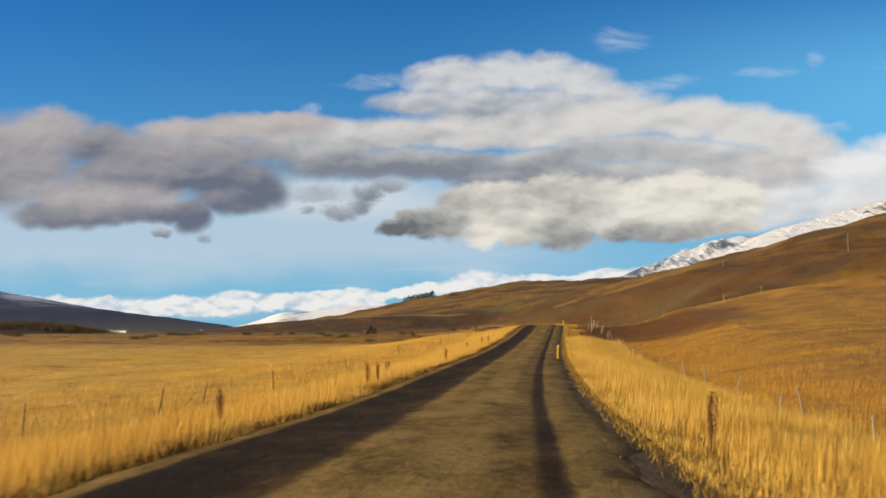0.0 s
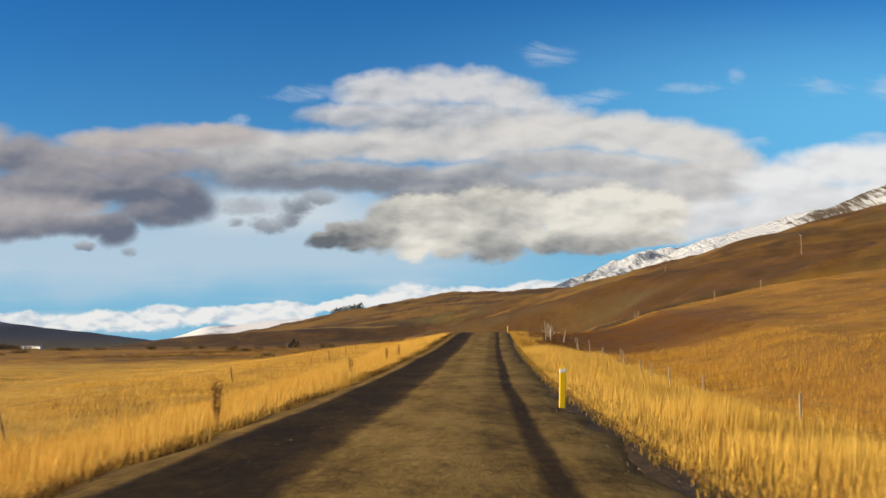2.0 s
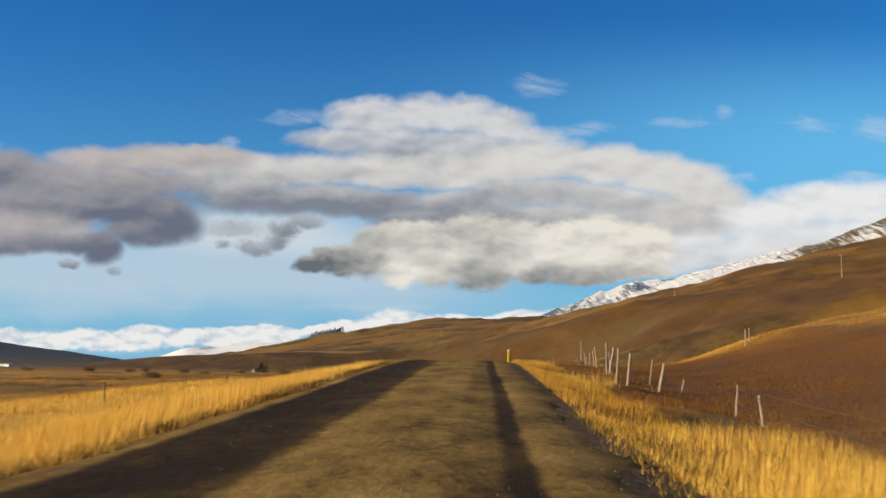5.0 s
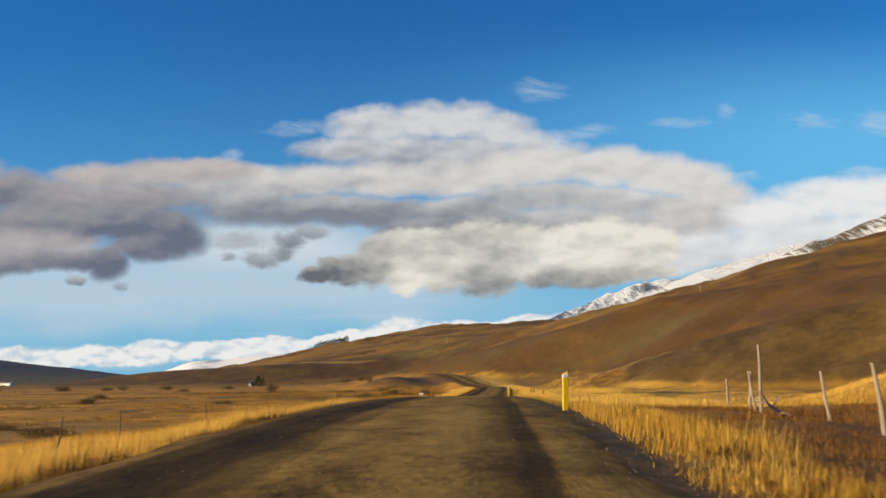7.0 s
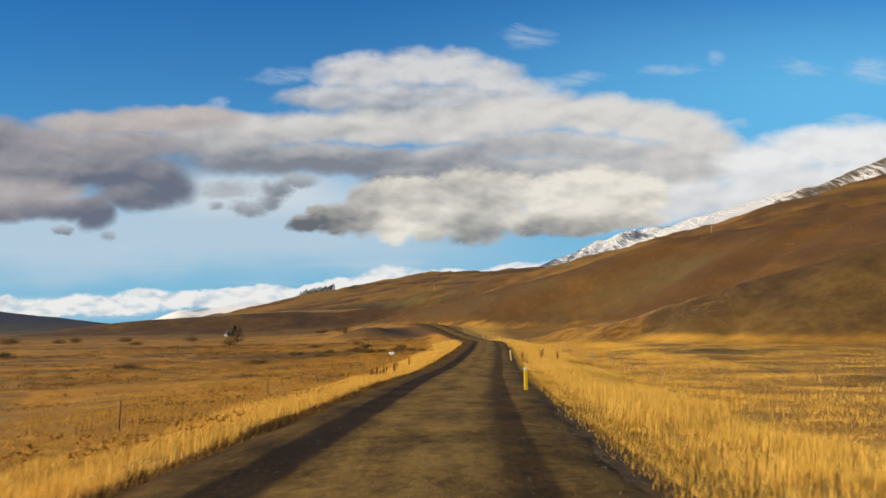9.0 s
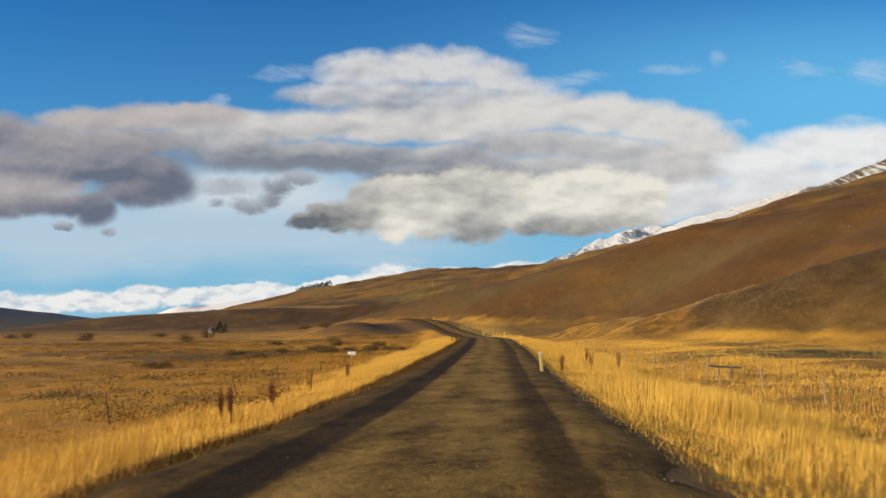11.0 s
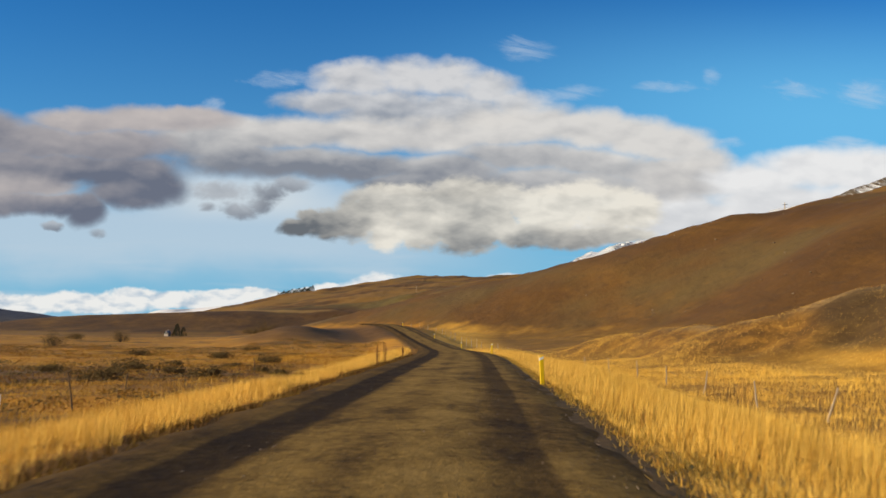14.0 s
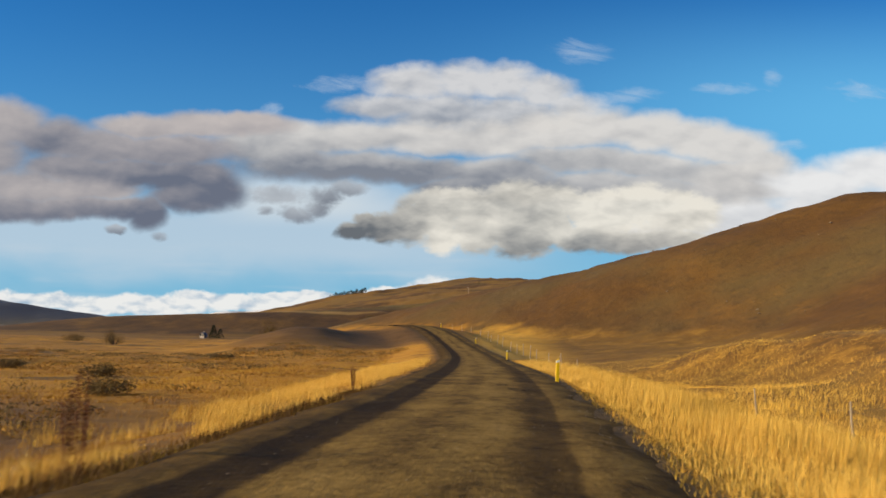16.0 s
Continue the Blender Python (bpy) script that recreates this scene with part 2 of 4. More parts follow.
def ground_look(g, b):
    """Dry autumn pasture, browner heath up the slopes."""
    at = g.add("ShaderNodeNewGeometry").outputs["Position"]
    x, y, z = g.parts(at)
    wide = g.noise(at, 0.012, 4.0, 0.6)
    streak = g.noise(g.scaled(at, 0.05, 0.012, 0.1), 1.0, 5.0, 0.65)
    mid = g.noise(at, 0.16, 4.0, 0.6)
    tuft = g.noise(at, 1.7, 4.0, 0.7)
    clump = g.noise(at, 0.5, 5.0, 0.72)
    f = g.math("ADD", g.math("MULTIPLY", mid, 0.35), g.math("ADD", g.math("MULTIPLY", tuft, 0.35), g.math("MULTIPLY", clump, 0.30)))
    field = g.ramp(f, [(0.34, (0.27, 0.115, 0.009)), (0.48, (0.45, 0.21, 0.016)), (0.62, (0.61, 0.32, 0.030))])
    field = g.mix(g.smooth(g.math("ADD", mid, g.math("MULTIPLY", wide, 0.6)), 0.80, 0.98), field, (0.18, 0.088, 0.014))
    lush = g.math("MAXIMUM", g.math("MULTIPLY", g.smooth(x, 2.0, -3.0), g.smooth(y, 190.0, 160.0)), g.math("MULTIPLY", g.smooth(x, 3.0, 9.0), g.smooth(y, 165.0, 182.0)))
    field = g.mix(g.math("MULTIPLY", lush, 0.85), field, g.ramp(f, [(0.34, (0.40, 0.20, 0.018)), (0.48, (0.58, 0.32, 0.038)), (0.62, (0.72, 0.44, 0.070))]))
    meadow = g.math("MULTIPLY", g.smooth(x, -4.0, -16.0), g.smooth(y, 130.0, 200.0))
    field = g.mix(g.math("MULTIPLY", meadow, g.smooth(g.noise(g.scaled(at, 0.03, 0.07, 0.05), 1.0, 4.0, 0.6), 0.42, 0.58, 0.10, 0.75)), field, (0.28, 0.135, 0.016))
    scrub = g.math("MULTIPLY", g.smooth(g.noise(g.scaled(at, 0.055, 0.085, 0.05), 1.0, 5.0, 0.65), 0.54, 0.62), meadow)
    field = g.mix(g.math("MULTIPLY", scrub, 0.75), field, (0.105, 0.062, 0.020))
    heath = g.ramp(g.math("ADD", g.math("MULTIPLY", streak, 0.7), g.math("MULTIPLY", tuft, 0.3)), [(0.30, (0.052, 0.024, 0.005)), (0.5, (0.090, 0.042, 0.007)), (0.70, (0.135, 0.065, 0.010))])
    heath = g.mix(g.smooth(wide, 0.50, 0.66), heath, (0.090, 0.058, 0.017))
    blot = g.noise(g.scaled(at, 0.03, 0.016, 0.05), 1.0, 5.0, 0.7)
    heath = g.mix(g.smooth(blot, 0.56, 0.70, 0.0, 0.65), heath, (0.070, 0.036, 0.012))
    heath = g.mix(g.smooth(blot, 0.44, 0.30, 0.0, 0.5), heath, (0.18, 0.083, 0.012))
    heath = g.mix(g.smooth(clump, 0.50, 0.66, 0.0, 0.5), heath, (0.050, 0.027, 0.009))
    heath = g.mix(g.smooth(clump, 0.44, 0.32, 0.0, 0.3), heath, (0.17, 0.085, 0.016))
    up = g.math("ADD", z, g.math("MULTIPLY", g.math("SUBTRACT", mid, 0.5), 5.0))
    slope = g.smooth(up, 0.4, 3.6)
    # the grassy slope this side of the spur stays golden higher up
    apron = g.math("MULTIPLY", g.smooth(y, 352.0, 318.0), g.smooth(x, 8.0, 20.0))
    slope = g.math("MULTIPLY", slope, g.math("SUBTRACT", 1.0, g.math("MULTIPLY", apron, g.smooth(up, 26.0, 12.0))))
    field = g.mix(g.math("MULTIPLY", apron, 0.8), field, g.ramp(g.math("ADD", g.math("MULTIPLY", mid, 0.35), g.math("ADD", g.math("MULTIPLY", clump, 0.3), g.math("MULTIPLY", g.noise(g.scaled(at, 0.05, 0.03, 0.05), 1.0, 4.0), 0.35))), [(0.38, (0.10, 0.052, 0.011)), (0.5, (0.20, 0.096, 0.012)), (0.62, (0.34, 0.175, 0.020))]))
    brown = g.ramp(g.math("ADD", g.math("MULTIPLY", clump, 0.5), g.math("MULTIPLY", g.noise(g.scaled(at, 0.05, 0.12, 0.05), 1.0, 4.0, 0.6), 0.5)), [(0.38, (0.058, 0.028, 0.006)), (0.5, (0.105, 0.050, 0.008)), (0.62, (0.24, 0.125, 0.018))])
    field = g.mix(g.math("MULTIPLY", g.math("MULTIPLY", g.smooth(y, 336.0, 356.0), g.smooth(x, 13.0, 22.0)), 0.85), field, brown)
    far = g.smooth(y, 640.0, 880.0)
    col = g.mix(g.math("MAXIMUM", slope, g.math("MULTIPLY", far, 0.75)), field, heath)
    # pale bent grass along crests of the far slopes, and green hayfields
    pale = g.math("MULTIPLY", g.smooth(g.noise(g.scaled(at, 0.006, 0.014, 0.03), 1.0, 5.0, 0.6), 0.46, 0.58), g.smooth(y, 560.0, 900.0))
    col = g.mix(g.math("MULTIPLY", pale, 0.6), col, (0.25, 0.135, 0.022))
    olive = g.math("MULTIPLY", g.smooth(g.noise(g.scaled(at, 0.008, 0.006, 0.02), 1.0, 4.0, 0.6), 0.56, 0.64), g.smooth(y, 700.0, 1000.0))
    col = g.mix(g.math("MULTIPLY", olive, 0.45), col, (0.12, 0.095, 0.016))
    def spot(cx, cy, rx, ry, soft=0.6, wobble=0.9):
        p, q = g.math("MULTIPLY", g.math("SUBTRACT", x, cx), 1 / rx), g.math("MULTIPLY", g.math("SUBTRACT", y, cy), 1 / ry)
        r = g.math("ADD", g.math("MULTIPLY", p, p), g.math("MULTIPLY", q, q))
        return g.smooth(g.math("ADD", r, g.math("MULTIPLY", g.math("SUBTRACT", mid, 0.5), wobble)), 1.0 + soft, 1.0 - soft)

    moor = g.ramp(g.noise(g.scaled(at, 0.05, 0.03, 0.12), 1.0, 5.0, 0.65), [(0.38, (0.048, 0.024, 0.008)), (0.52, (0.085, 0.042, 0.010)), (0.64, (0.14, 0.072, 0.015))])
    col = g.mix(g.math("MULTIPLY", spot(-212.0, 955.0, 150.0, 48.0, 0.3), 0.92), col, moor)
    col = g.mix(g.math("MULTIPLY", spot(-15.0, 472.0, 19.0, 26.0, 0.5), 0.9), col, moor)
    col = g.mix(spot(-1150.0, 1990.0, 210.0, 100.0, 0.3), col, (0.035, 0.022, 0.010))
    col = g.mix(g.math("MULTIPLY", spot(-95.0, 1190.0, 60.0, 60.0), 0.9), col, (0.15, 0.17, 0.025))
    col = g.mix(g.math("MULTIPLY", spot(-205.0, 1002.0, 128.0, 9.0), 0.8), col, (0.36, 0.22, 0.06))
    col = g.mix(g.math("MULTIPLY", spot(-70.0, 820.0, 60.0, 30.0), 0.6), col, (0.17, 0.15, 0.035))
    col = g.mix(g.math("MULTIPLY", spot(60.0, 2000.0, 260.0, 40.0), 0.6), col, (0.13, 0.14, 0.025))
    # sunken heath beside the fence, peat bank across the meadow
    col = g.mix(g.math("MULTIPLY", spot(17.0, 143.0, 12.0, 23.0, 0.8, 1.6), 0.95), col, (0.095, 0.038, 0.006))
    col = g.mix(g.math("MULTIPLY", spot(-150.0, 432.0, 90.0, 3.0, 0.4), 0.85), col, (0.05, 0.03, 0.015))
    col = g.mix(g.math("MULTIPLY", spot(-14.0, 334.0, 22.0, 20.0, 0.8, 1.8), 0.9), col, (0.10, 0.052, 0.018))
    col = g.mix(g.math("MULTIPLY", spot(-40.0, 215.0, 26.0, 20.0, 0.9, 2.5), 0.6), col, (0.13, 0.085, 0.028))
    # wet green hollow beyond the fence
    col = g.mix(g.math("MULTIPLY", spot(32.0, 296.0, 13.0, 7.0, 0.7, 1.6), 0.9), col, (0.055, 0.050, 0.012))
    # the spur: grey heath on its near flank, painted darker as turned from the sun, golden nose, a bare pale track
    # along its back
    flank = g.add("ShaderNodeAttribute", attribute_name="flank").outputs["Fac"]
    nose = g.add("ShaderNodeAttribute", attribute_name="nose").outputs["Fac"]
    track = g.add("ShaderNodeAttribute", attribute_name="track").outputs["Fac"]
    grey = g.ramp(g.math("ADD", g.math("MULTIPLY", clump, 0.6), g.math("MULTIPLY", mid, 0.4)), [(0.36, (0.032, 0.019, 0.007)), (0.5, (0.055, 0.033, 0.011)), (0.64, (0.086, 0.053, 0.017))])
    col = g.mix(g.math("MULTIPLY", flank, 0.85), col, grey)
    col = g.mix(g.math("MULTIPLY", nose, 0.8), col, g.ramp(clump, [(0.36, (0.066, 0.032, 0.006)), (0.5, (0.13, 0.062, 0.009)), (0.64, (0.24, 0.122, 0.017))]))
    col = g.mix(g.math("MULTIPLY", track, g.smooth(tuft, 0.35, 0.6, 0.2, 0.8)), col, (0.38, 0.25, 0.10))
    # bare dark soil and grit beside the road, with the grass's shade painted in
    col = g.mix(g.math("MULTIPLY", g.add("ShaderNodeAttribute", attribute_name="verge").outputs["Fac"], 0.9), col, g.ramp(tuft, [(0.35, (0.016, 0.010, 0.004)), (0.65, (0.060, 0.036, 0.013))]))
    g.put(b.inputs["Base Color"], col)
    bump(g, b, g.math("ADD", g.math("MULTIPLY", tuft, 0.35), g.math("ADD", mid, g.math("MULTIPLY", clump, g.math("MULTIPLY", slope, 0.9)))), 0.6, 0.42)


def road_look(g, b):
    """Packed gravel: dark damp wheel tracks, paler loose grit between and on the shoulders."""
    uv = g.add("ShaderNodeUVMap", uv_map="road").outputs[0]
    u, v, _ = g.parts(uv)
    at = g.vec(u, v, 0.0)
    wave = g.math("MULTIPLY", g.math("SUBTRACT", g.noise(g.vec(0.0, v, 0.0), 0.07, 2.0), 0.5), 0.22)
    un = g.math("ADD", g.math("ADD", u, wave), g.math("MULTIPLY", g.math("SUBTRACT", g.noise(g.vec(u, g.math("MULTIPLY", v, 0.5), 0.0), 1.5, 5.0, 0.65), 0.5), 0.20))
    wide_track = ((.05, .10), (.09, .30), (.155, .40), (.170, .05), (.30, .04), (.350, .10), (.378, .50), (.46, .42), (.50, .56), (.575, .54), (.60, .38), (.65, .34), (.666, .05), (.690, .05), (.704, .50), (.78, .46), (.81, .25), (.87, .10))
    slim_track = ((0.050, 0.06), (0.100, 0.12), (0.160, 0.20), (0.198, 0.23), (0.210, 0.02), (0.290, 0.02), (0.308, 0.31), (0.370, 0.44), (0.440, 0.33), (0.500, 0.47), (0.580, 0.42), (0.612, 0.30), (0.640, 0.16), (0.692, 0.12), (0.704, 0.33), (0.780, 0.31), (0.810, 0.20), (0.870, 0.08))
    across = g.math("MULTIPLY_ADD", un, 1 / 8.0, 0.5)
    tr = g.mix(g.smooth(v, 120.0, 185.0), g.ramp(across, [(p, (k, k, k)) for p, k in wide_track]), g.ramp(across, [(p, (k, k, k)) for p, k in slim_track]))
    patch = g.noise(g.vec(u, g.math("MULTIPLY", v, 0.42), 2.0), 0.9, 6.0, 0.70)
    wash = g.noise(g.vec(g.math("MULTIPLY", u, 0.6), g.math("MULTIPLY", v, 1.5), 5.0), 1.0, 4.0, 0.65)
    f = g.math("MULTIPLY_ADD", g.math("ADD", tr, 0.22), g.math("ADD", g.math("MULTIPLY", g.math("SUBTRACT", patch, 0.5), 2.2), g.math("ADD", g.math("MULTIPLY", g.math("SUBTRACT", wash, 0.5), 0.35), g.math("MULTIPLY", g.math("SUBTRACT", g.noise(g.vec(u, g.math("MULTIPLY", v, 0.8), 9.0), 5.0, 5.0, 0.7), 0.5), 1.1))), tr)
    col = g.ramp(f, [(0.0, (0.026, 0.014, 0.003)), (0.20, (0.090, 0.052, 0.012)), (0.50, (0.235, 0.144, 0.036)), (1.0, (0.39, 0.250, 0.075))])
    grit = g.noise(at, 42.0, 3.0, 0.7)
    col = g.mix(g.smooth(grit, 0.60, 0.72, 0.0, 0.5), col, (0.31, 0.215, 0.11))
    col = g.mix(g.smooth(g.noise(at, 18.0, 3.0), 0.42, 0.30, 0.0, 0.5), col, (0.03, 0.019, 0.012))
    g.put(b.inputs["Base Color"], col)
    g.put(b.inputs["Roughness"], g.smooth(f, 0.0, 0.5, 0.86, 0.97))
    b.inputs["Specular IOR Level"].default_value = 0.08
    bump(g, b, g.math("ADD", g.math("MULTIPLY", grit, 0.3), g.math("ADD", g.noise(at, 7.0, 4.0), wash)), 0.8, 0.03)


def grass_look(dry, pale, dark):
    def build(g, b):
        info = g.add("ShaderNodeNewGeometry")
        at = info.outputs["Position"]
        r = info.outputs["Random Per Island"]
        patch = g.noise(at, 0.22, 3.0, 0.6)
        col = g.ramp(g.math("ADD", g.math("MULTIPLY", r, 0.55), g.math("MULTIPLY", patch, 0.45)), [(0.08, dark), (0.34, dry), (0.76, pale)])
        g.put(b.inputs["Base Color"], col)
        tr = g.add("ShaderNodeBsdfTranslucent")
        g.put(tr.inputs[0], col)
        mixed = g.add("ShaderNodeMixShader")
        mixed.inputs[0].default_value = 0.22
        g.put(mixed.inputs[1], b.outputs[0])
        g.put(mixed.inputs[2], tr.outputs[0])
        g.put([n for n in g.tree.nodes if n.type == "OUTPUT_MATERIAL"][0].inputs[0], mixed.outputs[0])
    return build


def snow_rock(rock, snow_from, snow_to, low, cover):
    """Fresh snow over rock: gullies run down the slope, ledges cross it; cover is how much stays white."""
    def build(g, b):
        at = g.add("ShaderNodeNewGeometry").outputs["Position"]
        x, y, z = g.parts(at)
        lean = g.math("ADD", x, g.math("MULTIPLY", z, 0.55))
        gully = g.noise(g.vec(g.math("MULTIPLY", lean, 0.050), g.math("MULTIPLY", y, 0.006), g.math("MULTIPLY", z, 0.009)), 1.0, 7.0, 0.72, 0.6)
        ledge = g.noise(g.vec(g.math("MULTIPLY", x, 0.008), g.math("MULTIPLY", y, 0.002), g.math("MULTIPLY", z, 0.05)), 1.0, 5.0, 0.65)
        wide = g.noise(g.scaled(at, 0.006, 0.002, 0.009), 1.0, 4.0, 0.55)
        s = g.math("ADD", g.math("MULTIPLY", gully, 0.5), g.math("ADD", g.math("MULTIPLY", ledge, 0.06), g.math("MULTIPLY", wide, 0.59)))
        snow = g.math("MULTIPLY", g.smooth(s, cover + 0.06, cover - 0.06), g.smooth(g.math("ADD", z, g.math("MULTIPLY", gully, 60.0)), snow_from, snow_to))
        ground = g.mix(g.smooth(g.math("ADD", z, g.math("MULTIPLY", gully, 80.0)), low[0], low[1]), low[2], rock)
        g.put(b.inputs["Base Color"], g.mix(snow, ground, (0.66, 0.69, 0.74)))
        bump(g, b, g.math("ADD", gully, wide), 0.9, 25.0)
    return build


def snowfield_look(g, b):
    """Smooth far snow with a few blue-grey outcrops."""
    at = g.add("ShaderNodeNewGeometry").outputs["Position"]
    rock = g.noise(g.scaled(at, 0.005, 0.002, 0.016), 1.0, 6.0, 0.65, 0.4)
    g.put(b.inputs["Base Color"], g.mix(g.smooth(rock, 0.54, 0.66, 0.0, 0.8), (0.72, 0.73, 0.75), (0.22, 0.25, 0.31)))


M_GROUND = material("dry_pasture", ground_look)
M_ROAD = material("gravel", road_look)
M_GRASS = material("dry_grass", grass_look((0.57, 0.325, 0.044), (0.88, 0.60, 0.14), (0.24, 0.118, 0.012)), 0.7)
M_FIELD = material("field_grass", grass_look((0.39, 0.200, 0.021), (0.60, 0.355, 0.052), (0.20, 0.092, 0.009)), 0.75)
M_PALE = material("pale_field_grass", grass_look((0.60, 0.34, 0.042), (0.86, 0.57, 0.12), (0.30, 0.145, 0.014)), 0.75)
M_REED = material("brown_grass", grass_look((0.24, 0.11, 0.018), (0.38, 0.20, 0.035), (0.10, 0.042, 0.010)), 0.8)
# near-black brown: the shade under the verge grass, put into short blades
M_SHADE_BLADES = material("shade_dark_blades", grass_look((0.055, 0.028, 0.007), (0.13, 0.066, 0.013), (0.02, 0.010, 0.004)), 0.85)
M_HEATH = material("heath_sprigs", grass_look((0.15, 0.062, 0.010), (0.24, 0.11, 0.018), (0.065, 0.025, 0.006)), 0.85)
M_GREEN = material("verge_herbs", grass_look((0.19, 0.125, 0.020), (0.34, 0.215, 0.035), (0.11, 0.07, 0.014)), 0.8)
M_SHRUB = material("shrub_leaves", grass_look((0.10, 0.065, 0.022), (0.17, 0.11, 0.035), (0.045, 0.03, 0.014)), 0.8)
M_CONIFER = material("conifer_needles", grass_look((0.020, 0.026, 0.012), (0.035, 0.04, 0.018), (0.010, 0.013, 0.007)), 0.8)
M_DOCK = material("dock_seed_heads", grass_look((0.11, 0.04, 0.018), (0.18, 0.07, 0.03), (0.05, 0.02, 0.012)), 0.8)
M_BARK = plain("bark", (0.05, 0.035, 0.022), (0.12, 0.085, 0.055), 9.0, 0.9, (1, 1, 0.2), 0.01)
M_WOOD = plain("weathered_wood", (0.17, 0.125, 0.085), (0.42, 0.34, 0.25), 12.0, 0.85, (6, 6, 0.6), 0.006)
M_DARKWOOD = plain("dark_weathered_wood", (0.05, 0.035, 0.022), (0.15, 0.10, 0.06), 12.0, 0.85, (6, 6, 0.6), 0.006)
M_YELLOW = plain("yellow_plastic", (0.72, 0.46, 0.004), (0.85, 0.58, 0.008), 5.0, 0.45)
M_OLDYELLOW = plain("faded_yellow_plastic", (0.62, 0.46, 0.12), (0.80, 0.64, 0.25), 7.0, 0.5)
M_WHITE = plain("white_paint", (0.66, 0.66, 0.64), (0.82, 0.82, 0.80), 3.0, 0.6)
M_GREYWALL = plain("weathered_render", (0.30, 0.25, 0.21), (0.42, 0.35, 0.30), 3.0, 0.8)
M_ROOF = plain("grey_roof_sheet", (0.10, 0.10, 0.11), (0.22, 0.21, 0.21), 2.0, 0.6)
M_GLASS = plain("dark_glass", (0.012, 0.014, 0.018), (0.03, 0.034, 0.04), 1.0, 0.12)
M_STEEL = plain("rusty_wire", (0.09, 0.06, 0.045), (0.20, 0.15, 0.12), 20.0, 0.6, relief=0.0, metal=0.6)
M_STONE = plain("loose_stone", (0.07, 0.05, 0.032), (0.24, 0.18, 0.12), 9.0, 0.9, relief=0.01)
# the peak's rock is tinted blue in place of haze and cloud shade
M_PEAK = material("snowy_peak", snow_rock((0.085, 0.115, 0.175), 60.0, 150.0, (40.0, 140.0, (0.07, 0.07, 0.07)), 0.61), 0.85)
M_SLOPE = material("snow_slope", snow_rock((0.10, 0.08, 0.06), 60.0, 150.0, (20.0, 150.0, (0.12, 0.07, 0.03)), 0.66), 0.9)
M_CRAG = material("dusted_crag", snow_rock((0.105, 0.078, 0.052), 60.0, 200.0, (20.0, 150.0, (0.12, 0.07, 0.03)), 0.555), 0.9)
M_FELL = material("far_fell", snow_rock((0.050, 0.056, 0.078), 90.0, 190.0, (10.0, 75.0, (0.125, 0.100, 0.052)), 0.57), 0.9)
M_SNOW = material("snowfield", snowfield_look, 0.8)

# ---------------------------------------------------------------- mesh helpers


def mesh_from(name, verts, faces_flat, corners, mat, smooth=True):
    """A mesh from arrays: n x 3 places, and faces that all have so many corners."""
    me = bpy.data.meshes.new(name)
    n = len(faces_flat) // corners
    me.vertices.add(len(verts))
    me.vertices.foreach_set("co", np.ascontiguousarray(verts, dtype=np.float32).ravel())
    me.loops.add(len(faces_flat))
    me.loops.foreach_set("vertex_index", np.ascontiguousarray(faces_flat, dtype=np.int32))
    me.polygons.add(n)
    me.polygons.foreach_set("loop_start", np.arange(0, n * corners, corners, dtype=np.int32))
    me.polygons.foreach_set("use_smooth", np.full(n, smooth))
    me.update(calc_edges=True)
    me.materials.append(mat)
    return me


def grid_faces(rows, cols):
    i = np.arange(rows * cols).reshape(rows, cols)
    return np.stack([i[:-1, :-1], i[:-1, 1:], i[1:, 1:], i[1:, :-1]], -1).ravel()


def part(name, bm, mat, parent=None, label=""):
    me = bpy.data.meshes.new(name)
    bm.to_mesh(me)
    bm.free()
    me.materials.append(mat)
    ob = new(name, me)
    if parent is not None:
        ob.parent = parent
    return tagged(ob, label)


def box_bm(sx, sy, sz, at=(0, 0, 0), bevel=0.0, bm=None):
    """A box on its base, with rounded edges."""
    out = bm or bmesh.new()
    made = bmesh.ops.create_cube(out, size=1.0, matrix=Matrix.Translation((at[0], at[1], at[2] + sz / 2)) @ Matrix.Diagonal((sx, sy, sz, 1)))
    if bevel:
        edges = list({e for v in made["verts"] for e in v.link_edges})
        bmesh.ops.bevel(out, geom=edges, offset=bevel, segments=1, affect="EDGES")
    return out


def rod(bm, a, b, ra, rb, sides=6):
    """A tapered rod from a to b."""
    a, b = Vector(a), Vector(b)
    d = (b - a).normalized()
    s = d.orthogonal().normalized()
    t = d.cross(s)
    rings = []
    for p, r in ((a, ra), (b, rb)):
        rings.append([bm.verts.new(p + r * (math.cos(k * math.tau / sides) * s + math.sin(k * math.tau / sides) * t)) for k in range(sides)])
    for k in range(sides):
        bm.faces.new((rings[0][k], rings[0][(k + 1) % sides], rings[1][(k + 1) % sides], rings[1][k]))
    bm.faces.new(rings[0][::-1])
    bm.faces.new(rings[1])


def value_noise(x, y, seed=0):
    """Smooth noise in -1..1 on arrays."""
    xi, yi = np.floor(x), np.floor(y)
    fx, fy = x - xi, y - yi
    fx, fy = fx * fx * (3 - 2 * fx), fy * fy * (3 - 2 * fy)

    def h(a, b):
        s = np.sin(a * 127.1 + b * 311.7 + seed * 74.7) * 43758.5453
        return (s - np.floor(s)) * 2 - 1

    return (h(xi, yi) * (1 - fx) + h(xi + 1, yi) * fx) * (1 - fy) + (h(xi, yi + 1) * (1 - fx) + h(xi + 1, yi + 1) * fx) * fy


